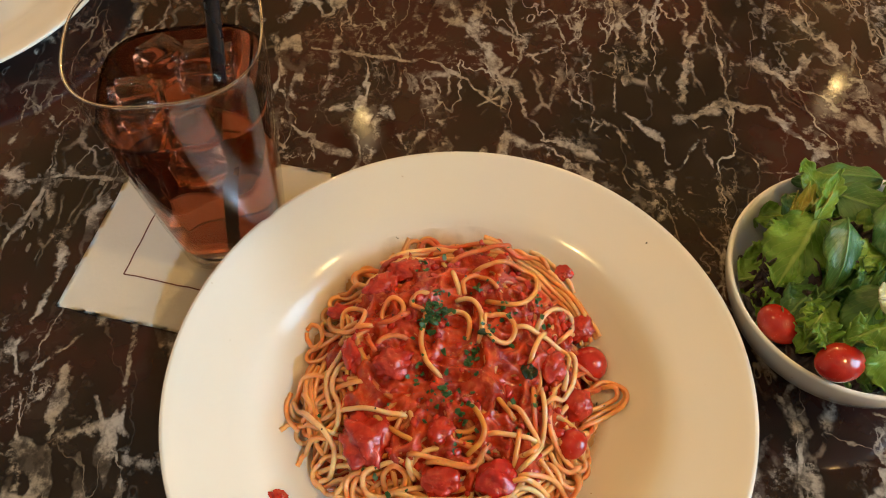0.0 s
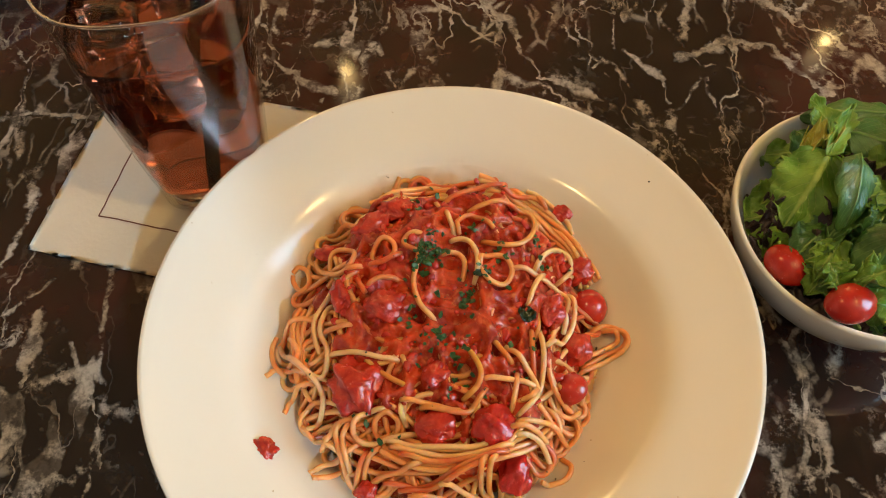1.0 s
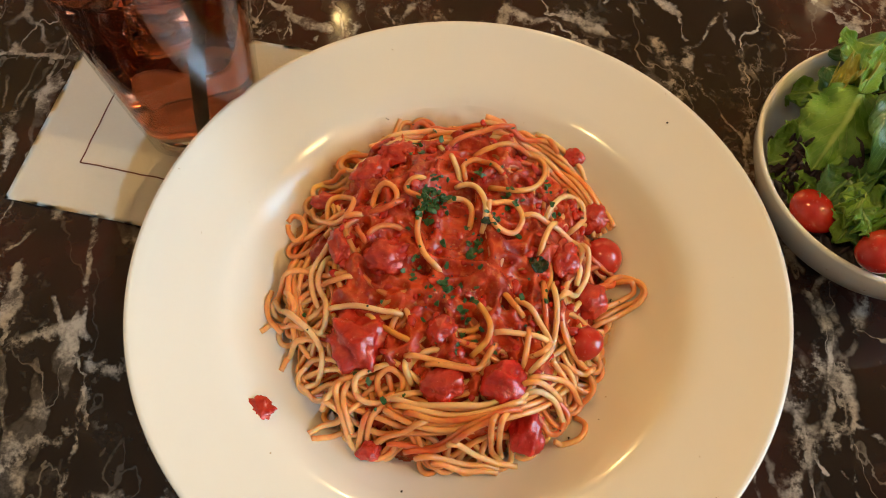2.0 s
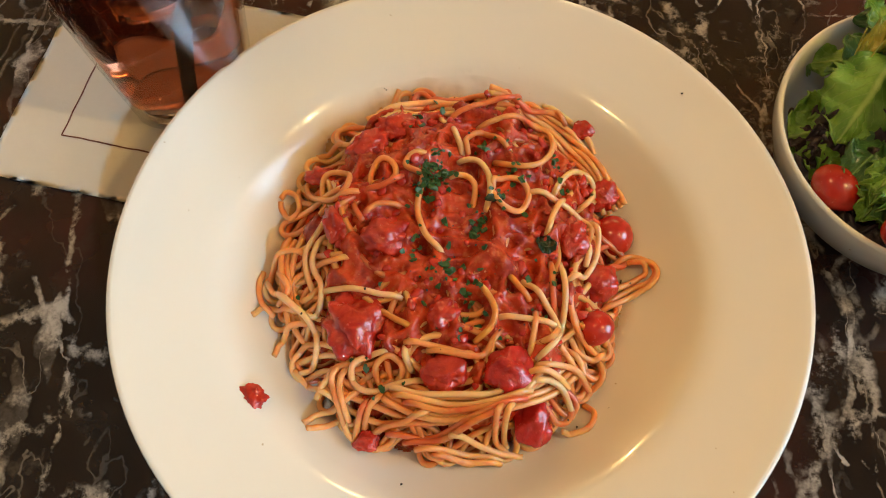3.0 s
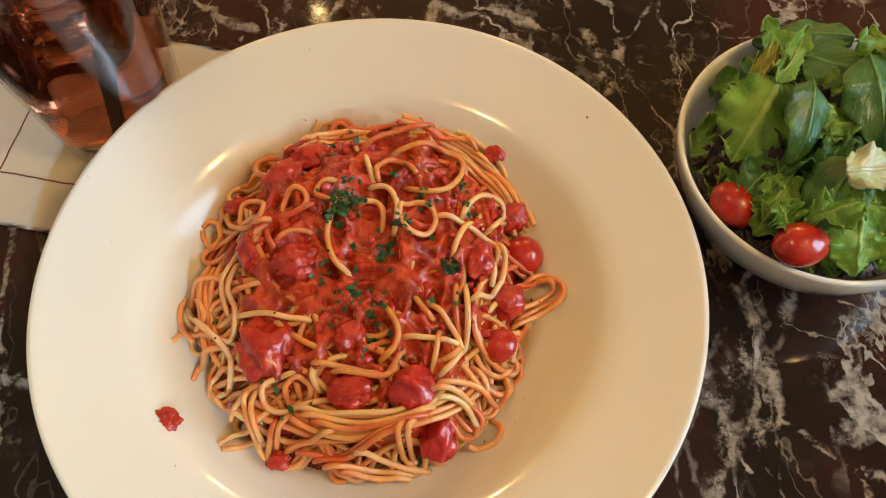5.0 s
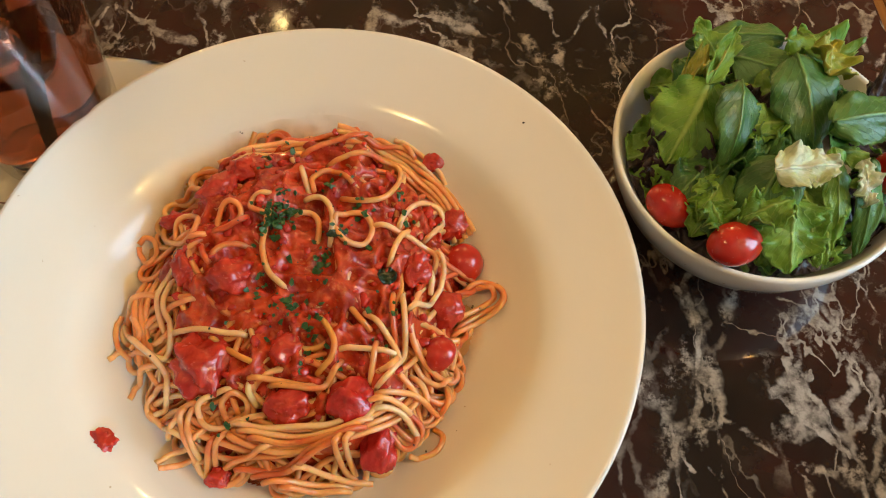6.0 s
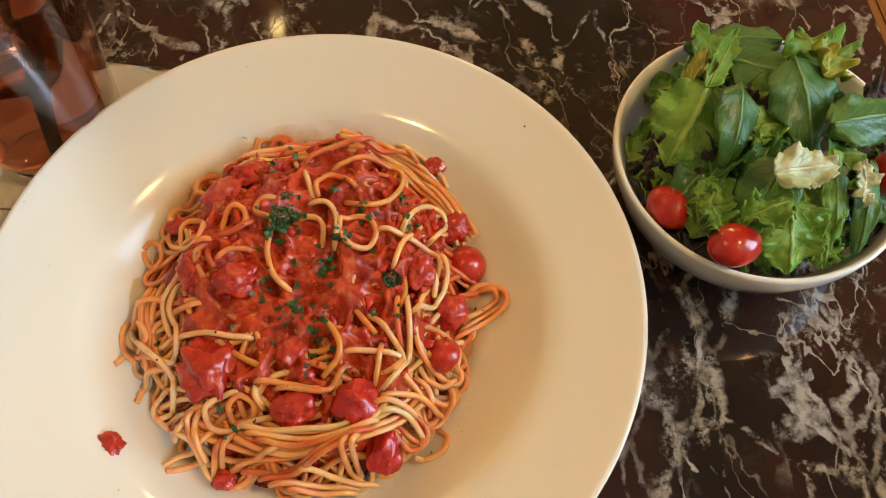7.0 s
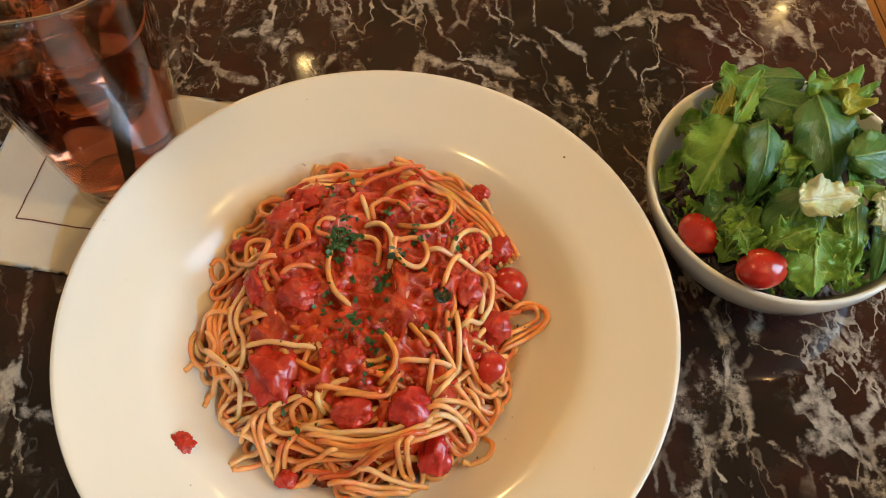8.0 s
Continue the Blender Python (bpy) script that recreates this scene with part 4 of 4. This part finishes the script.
def leaf(name, material, label, place, turn, size, tilt=0.0, roll=0.0, wave=0.002, curl=0.6, cup=0.1, ragged=0.0, seed=1):
    """A leaf that lies in the bowl or leans on its rim."""
    b = leaf_mesh(size[0], size[1], wave, curl, cup, seed, ragged)
    m = Matrix.Translation((place[0] / 1000, place[1] / 1000, place[2] / 1000)) @ pose(0, 0, 0, tilt, roll, turn)
    for v in b.verts:
        p = m @ v.co
        p.z = max(p.z, 0.009)
        d, most = math.hypot(p.x, p.y), inner_radius(p.z) + max(0.0, p.z - BH) * 0.35
        if d > most:
            p.x, p.y = p.x * most / d, p.y * most / d
            p.z += 0.2 * min(0.02, d - most)
        v.co = p
    ob = tagged(mesh_object(name, b, material), label, "leaf", "salad leaves")
    ob.location = (BX, BY, 0)
    return ob


# Under-layer that fills the bowl.
r2 = random.Random(4)
for k in range(52):
    a, d = k * 2.4, 54 * math.sqrt((k + 0.5) / 52)
    kind = k % 5
    h = 38 + 27 * (1 - (d / 58) ** 2) + r2.uniform(-4, 3)
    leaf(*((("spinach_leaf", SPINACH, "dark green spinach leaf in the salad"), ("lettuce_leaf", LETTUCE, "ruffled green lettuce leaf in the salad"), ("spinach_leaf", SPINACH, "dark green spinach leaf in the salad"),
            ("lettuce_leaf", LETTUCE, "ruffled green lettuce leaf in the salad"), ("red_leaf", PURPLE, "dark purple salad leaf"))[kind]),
         (d * math.cos(a) - 12 * math.cos(a), d * math.sin(a) - 12 * math.sin(a), h), math.degrees(a) - 90 + r2.uniform(-70, 70), (r2.uniform(0.020, 0.032), r2.uniform(0.014, 0.024)), r2.uniform(-12, 14), r2.uniform(-25, 25), 0.0028, 0.9, 0.12, 0.25, k)

for k in range(16):
    a = radians(205 + 9.5 * k)
    leaf(*((("lettuce_leaf", LETTUCE, "ruffled green lettuce leaf in the salad"), ("spinach_leaf", SPINACH, "dark green spinach leaf in the salad"), ("lettuce_leaf", LETTUCE, "ruffled green lettuce leaf in the salad"), ("red_leaf", PURPLE, "dark purple salad leaf"))[k % 4]),
         (36 * math.cos(a), 36 * math.sin(a), 47 + r2.uniform(-3, 6)), math.degrees(a) - 90 + r2.uniform(-50, 50), (r2.uniform(0.018, 0.028), r2.uniform(0.014, 0.022)), r2.uniform(-22, 0), r2.uniform(-20, 20), 0.003, 0.9, 0.1, 0.35, 70 + k)

G, S, Y, Wt, Pu = "lettuce_leaf", "spinach_leaf", YELLOW_LEAF, WHITE_LEAF, PURPLE
leaf(S, SPINACH, "broad dark spinach leaf with a pale rib", (7, 22, 81), 188, (0.042, 0.030), -4, 0, 0.002, 0.9, -0.10, 0.1, 41)
leaf(S, SPINACH, "dark rounded spinach leaf", (-16, 14, 76), 176, (0.036, 0.021), -2, -20, 0.0015, 1.0, -0.12, 0.05, 42)
leaf(S, SPINACH, "dull dark green spinach leaf", (-12, 34, 66), 250, (0.034, 0.026), 8, 10, 0.0015, 0.6, -0.1, 0.05, 43)
leaf(S, SPINACH, "long dark spinach leaf at the bowl's far side", (18, 50, 58), 80, (0.044, 0.020), 6, 0, 0.0018, 0.6, -0.1, 0.05, 44)
leaf(G, LETTUCE, "broad glossy lettuce leaf with a ragged edge", (-26, 19, 70), 148, (0.040, 0.034), -14, -6, 0.0028, 0.7, -0.05, 0.4, 45)
leaf(G, Y, "yellow-green curled lettuce leaf", (-22, 26, 67), 80, (0.019, 0.020), 10, 30, 0.004, 1.6, 0.3, 0.3, 46)
leaf(G, Wt, "pale cream lettuce heart piece on top", (-13, -30, 76), -86, (0.030, 0.018), 2, 14, 0.0028, 0.4, 0.12, 0.35, 47)
leaf(S, SPINACH, "grey-green spinach leaf at the front", (-4, -22, 73), 135, (0.036, 0.026), -16, 6, 0.0015, 0.9, -0.15, 0.1, 48)
leaf(G, LETTUCE, "ruffled lettuce piece over the bowl's front", (-4, -38, 66), 100, (0.024, 0.018), -8, 0, 0.004, 0.6, 0.1, 0.5, 49)
leaf(G, LETTUCE, "ruffled green lettuce leaf hanging to the front rim", (-3, -36, 63), 178, (0.032, 0.030), -24, 0, 0.004, 0.6, -0.05, 0.5, 50)
leaf(G, LETTUCE, "narrow light green lettuce strip", (14, -20, 74), 186, (0.046, 0.013), -24, 0, 0.002, 0.8, -0.1, 0.3, 51)
leaf(S, SPINACH, "narrow dark green leaf strip hanging to the rim", (30, -24, 70), 176, (0.046, 0.012), -26, 0, 0.0016, 0.7, -0.1, 0.1, 52)
leaf(G, Wt, "small pale lettuce piece with ragged edges", (24, -27, 74), 190, (0.020, 0.010), -22, 0, 0.003, 0.8, 0.1, 0.5, 53)
leaf(S, SPINACH, "glossy dark green leaf on the heap's side", (14, -12, 80), -80, (0.042, 0.024), -2, 14, 0.002, 0.5, -0.1, 0.15, 54)
leaf(G, LETTUCE, "ruffled green lettuce leaf at the far side", (30, 26, 66), 10, (0.030, 0.030), 0, 0, 0.005, 0.6, 0.05, 0.5, 55)
leaf(G, Y, "crisp yellow-green lettuce piece", (20, 14, 76), -30, (0.026, 0.020), 0, 20, 0.004, 0.7, 0.2, 0.4, 56)
leaf(G, LETTUCE, "green lettuce tip standing over the far rim", (-14, 38, 56), 12, (0.026, 0.016), 8, 10, 0.002, 0.3, 0.15, 0.3, 57)
leaf("red_leaf", Pu, "dark purple ruffled salad leaf", (-30, 4, 58), 130, (0.034, 0.030), -22, 0, 0.004, 0.8, 0.0, 0.4, 58)
leaf("red_leaf", Pu, "dark purple ruffled leaf at the rim", (42, 10, 62), -90, (0.022, 0.022), 0, 0, 0.005, 0.7, 0.1, 0.5, 59)
leaf(G, LETTUCE, "small ruffled lettuce piece beside a tomato", (-34, -32, 58), 200, (0.018, 0.014), -10, 0, 0.004, 0.8, 0.1, 0.5, 60)
leaf(G, LETTUCE, "light green narrow lettuce leaf with a pale rib", (-28, 16, 72), -35, (0.040, 0.010), 4, 20, 0.002, 0.4, 0.2, 0.3, 61)
leaf(S, SPINACH, "dark spinach leaf on the bowl's far rim", (-30, 44, 53), 205, (0.026, 0.020), 4, 0, 0.002, 0.5, 0.1, 0.1, 62)

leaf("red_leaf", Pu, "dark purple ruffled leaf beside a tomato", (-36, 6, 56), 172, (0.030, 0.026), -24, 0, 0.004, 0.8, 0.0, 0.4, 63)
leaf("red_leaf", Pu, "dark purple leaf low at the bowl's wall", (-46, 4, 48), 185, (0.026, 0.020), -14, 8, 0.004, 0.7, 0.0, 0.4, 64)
leaf(S, SPINACH, "dark spinach leaf low at the bowl's front", (-30, -30, 48), 215, (0.026, 0.020), -16, 0, 0.003, 0.7, 0.0, 0.2, 65)
leaf(G, LETTUCE, "ruffled lettuce piece low at the bowl's front", (14, -36, 52), 185, (0.026, 0.024), -20, 0, 0.004, 0.7, 0.0, 0.4, 66)
leaf(S, SPINACH, "dark spinach leaf low beside the front rim", (36, -24, 50), 225, (0.026, 0.018), -14, 0, 0.003, 0.7, 0.0, 0.2, 67)
# dark leaves low along the bowl's near wall; near-black colour darkens the gap
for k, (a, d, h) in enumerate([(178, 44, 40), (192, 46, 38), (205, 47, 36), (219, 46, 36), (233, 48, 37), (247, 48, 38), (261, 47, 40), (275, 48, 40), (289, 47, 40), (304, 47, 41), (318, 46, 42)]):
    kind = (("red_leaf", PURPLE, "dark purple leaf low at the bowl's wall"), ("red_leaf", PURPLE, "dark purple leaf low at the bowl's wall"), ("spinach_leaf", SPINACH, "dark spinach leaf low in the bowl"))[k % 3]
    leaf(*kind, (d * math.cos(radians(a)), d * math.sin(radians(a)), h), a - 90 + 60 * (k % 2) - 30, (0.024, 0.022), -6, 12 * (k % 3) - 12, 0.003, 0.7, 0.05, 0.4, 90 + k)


def cherry_tomato(place, size, tilt, turn, label):
    ob = tagged(mesh_object("cherry_tomato", lump(size, (1.28, 1.0, 0.95), 0.03, place[0], 4, 0.8), TOMATO), label, "tomato", "tomatoes in the salad")
    ob.matrix_world = Matrix.Translation((BX + place[0] / 1000, BY + place[1] / 1000, place[2] / 1000)) @ pose(0, 0, 0, 0, tilt, turn)


cherry_tomato((-26, -49, 52), 0.0092, 10, 8, "glossy whole cherry tomato resting on the bowl's rim")
cherry_tomato((-45, -24, 42), 0.0088, 15, -40, "red cherry tomato half hidden under the leaves")
cherry_tomato((3, 60, 45), 0.0085, 0, 10, "red cherry tomato at the bowl's far rim")
cherry_tomato((47, -23, 56), 0.0105, 60, 70, "glossy red cherry tomato between the leaves")

# ---- the iced tea ----
GX, GY, GTURN = -0.0800, 0.3880, 8.0


def square_ring(bm, half, power, z, n=64):
    out = []
    for k in range(n):
        a = 2 * math.pi * k / n + 0.001
        c, s = math.cos(a), math.sin(a)
        f = half / (abs(c) ** power + abs(s) ** power) ** (1 / power)
        out.append(bm.verts.new((f * c, f * s, z)))
    return out


def square_body(levels):
    """A body of rounded-square rings: half width, squareness, height; ends closed."""
    b = bmesh.new()
    rings = [square_ring(b, *lv) for lv in levels]
    for p, q in zip(rings, rings[1:]):
        for k in range(len(p)):
            b.faces.new((p[k], p[(k + 1) % len(p)], q[(k + 1) % len(q)], q[k]))
    b.faces.new(rings[0][::-1])
    b.faces.new(rings[-1])
    bmesh.ops.recalc_face_normals(b, faces=b.faces[:])
    return b


def glass_half(z):
    return 0.0278 + 0.0160 * z / 0.152


def glass_power(z):
    return 4.6 - 2.0 * (z / 0.152) ** 1.5


outer = [(0.0255, 4.5, 0.0022), (0.0270, 4.6, 0.0028)] + [(glass_half(z), glass_power(z), z + 0.0022) for z in (0.004, 0.03, 0.06, 0.09, 0.12, 0.140, 0.1480)]
inner = [(glass_half(z) - 0.0013, glass_power(z), z + 0.0022) for z in (0.1480, 0.140, 0.12, 0.09, 0.06, 0.03, 0.016)] + [(0.022, 4, 0.0150), (0.010, 3, 0.0144)]
levels = outer + [(glass_half(0.149) - 0.0003, glass_power(0.149), 0.1510), (glass_half(0.149) - 0.0010, glass_power(0.149), 0.1510)] + inner
tumbler = tagged(new("tumbler"), "clear tapered square-sided glass tumbler on a napkin", "glass")
part("wall", square_body(levels), THIN_GLASS, tumbler, "thin clear glass wall")
part("base", square_body([(0.0235, 4.4, 0.0030), (0.0252, 4.5, 0.0036), (0.0255, 4.5, 0.0120), (0.0240, 4.4, 0.0134)]), GLASS, tumbler, "thick clear glass base")
rim_bm = bmesh.new()
edge = square_ring(rim_bm, glass_half(0.149) - 0.0007, glass_power(0.149), 0.1506, 96)
part("rim", tube(bmesh.new(), [v.co.copy() for v in edge + edge[:1]], 0.0007, 8), GLASS, tumbler, "rounded glass rim")
rim_bm.free()
tumbler.matrix_world = pose(GX, GY, 0.0, 0, 0, GTURN)
tea_levels = [(0.010, 3, 0.0142), (0.0224, 4, 0.0147), (glass_half(0.018) - 0.0011, 4.5, 0.0200)] + [(glass_half(z) - 0.0011, glass_power(z), z + 0.0022) for z in (0.03, 0.06, 0.09, 0.114, 0.1175)] + [(0.0385, 3, 0.1190)]
tea = tagged(mesh_object("iced_tea", square_body(tea_levels), TEA), "dark amber iced tea filling the tumbler", "drink")
tea.matrix_world = pose(GX, GY, 0.0, 0, 0, GTURN)


def ice_cube(x, y, z, size, turn, tilt):
    b = bmesh.new()
    box(b, -size / 2, -size / 2, -size / 2, size / 2, size / 2, size / 2)
    bmesh.ops.bevel(b, geom=b.edges[:], offset=size * 0.16, segments=4, affect="EDGES")
    for v in b.verts:
        v.co *= 1 + 0.05 * noise.noise(v.co * 90 + Vector((turn, 0, 0)))
    ob = tagged(mesh_object("ice_cube", b, ICE), "clear rounded ice cube floating in the tea", "ice", "ice cubes in the tea")
    ob.matrix_world = pose(GX + x, GY + y, z, tilt, tilt * 0.6, turn)


ice_cube(-0.018, -0.012, 0.1165, 0.024, 20, 12)
ice_cube(0.010, 0.010, 0.1175, 0.025, 5, -8)
ice_cube(-0.014, 0.018, 0.114, 0.022, 50, 10)
ice_cube(0.002, -0.014, 0.088, 0.024, 30, 20)
straw_path = [(GX + 0.004, GY - 0.020, 0.018), (GX + 0.012, GY - 0.006, 0.080), (GX + 0.020, GY + 0.008, 0.145), (GX + 0.026, GY + 0.019, 0.200)]
straw = empty("straw", straw_path[0], "black plastic drinking straw standing in the tea", "straw")
b = tube(bmesh.new(), curve_through(straw_path, 6), 0.0034, 16)
add("stem", b, STRAW, straw)

# ---- the napkin ----
NU, NV = Vector((0.973, -0.230, 0)), Vector((0.230, 0.973, 0))
N0 = Vector((-0.174, 0.337, 0))
napkin = empty("napkin", N0, "folded cream paper napkin with a thin brown square", "napkin")


def sheet(x0, y0, side, z, seed, n=40):
    b = bmesh.new()
    v = [[None] * (n + 1) for _ in range(n + 1)]
    for i in range(n + 1):
        for j in range(n + 1):
            x, y = x0 + side * i / n, y0 + side * j / n
            ex = 0.0009 * noise.noise(Vector((y * 60, seed, 0))) if i in (0, n) else 0
            ey = 0.0009 * noise.noise(Vector((x * 60, seed + 5, 0))) if j in (0, n) else 0
            v[i][j] = b.verts.new(NU * (x + ex) + NV * (y + ey) + Vector((0, 0, z + 0.00025 * noise.noise(Vector((x * 70, y * 70, seed))))))
    for i in range(n):
        for j in range(n):
            b.faces.new((v[i][j], v[i + 1][j], v[i + 1][j + 1], v[i][j + 1]))
    bmesh.ops.solidify(b, geom=b.faces[:], thickness=0.0003)
    return b


part("lower_fold", sheet(0.0012, 0.0012, 0.1195, 0.0009, 2), PAPER, napkin)
part("upper_fold", sheet(0, 0, 0.122, 0.0014, 7), PAPER, napkin)
for x0, y0, x1, y1 in ((0.028, 0.0275, 0.094, 0.0275), (0.028, 0.0945, 0.094, 0.0945), (0.028, 0.0275, 0.028, 0.0945), (0.094, 0.0275, 0.094, 0.0945)):
    pts = [(NU * (x0 + (x1 - x0) * k / 24 + 0.0004 * noise.noise(Vector((k * 0.4, x0 * 90, 2)))) + NV * (y0 + (y1 - y0) * k / 24 + 0.0004 * noise.noise(Vector((k * 0.4, y0 * 90, 7)))) + Vector((0, 0, 0.00176))) for k in range(25)]
    part("printed_line", tube(bmesh.new(), pts, 0.0004, 6, 0.35), INK, napkin, "thin brown printed line")

# ---- across the table ----
SIDE = [(0, 0.007), (0.075, 0.0075), (0.088, 0.010), (0.098, 0.016), (0.120, 0.0215), (0.1285, 0.0245), (0.1305, 0.0245), (0.131, 0.0232), (0.128, 0.0212), (0.100, 0.0125), (0.085, 0.004), (0.082, 0.0), (0.077, 0.0), (0.075, 0.003), (0, 0.003)]
side = tagged(mesh_object("side_plate", lathe(SIDE, 128), CHINA), "used white china plate across the table with a fork on it", "plate")
SX, SY = -0.322, 0.606
side.location = (SX, SY, 0)
fork = empty("fork", (-0.285, 0.56, 0.0265), "stainless steel fork lying on the white plate", "fork")
b = tube(bmesh.new(), curve_through([(-0.262, 0.548, 0.0262), (-0.275, 0.585, 0.018), (-0.30, 0.65, 0.0145), (-0.305, 0.68, 0.016)], 8), 0.0032, 10, 0.45)
add("handle", b, STEEL, fork)
for k in range(4):
    add("tine", tube(bmesh.new(), curve_through([(-0.309 + k * 0.004, 0.68, 0.016), (-0.312 + k * 0.005, 0.70, 0.0135), (-0.316 + k * 0.005, 0.735, 0.0135)], 6), 0.0012, 6), STEEL, fork)

# ---- floor planks, last ----
k = 0
x = X0
while x < X1:
    bm = bmesh.new()
    w = min(0.12, X1 - x)
    if x > 0.0:
        b = rounded_box(w - 0.003, Y1 - Y0, 0.02, 0.0015, 1)
        ob = part("plank", b, FLOOR_WOOD, floor, smooth=False)
        ob.location = (x + w / 2, (Y0 + Y1) / 2, FLOOR_Z - 0.02)
    bm.free()
    x += 0.12
bm = bmesh.new()
box(bm, X0, Y0, FLOOR_Z - 0.02, 0.0, Y1, FLOOR_Z)
part("planking", bm, FLOOR_WOOD, floor, smooth=False)
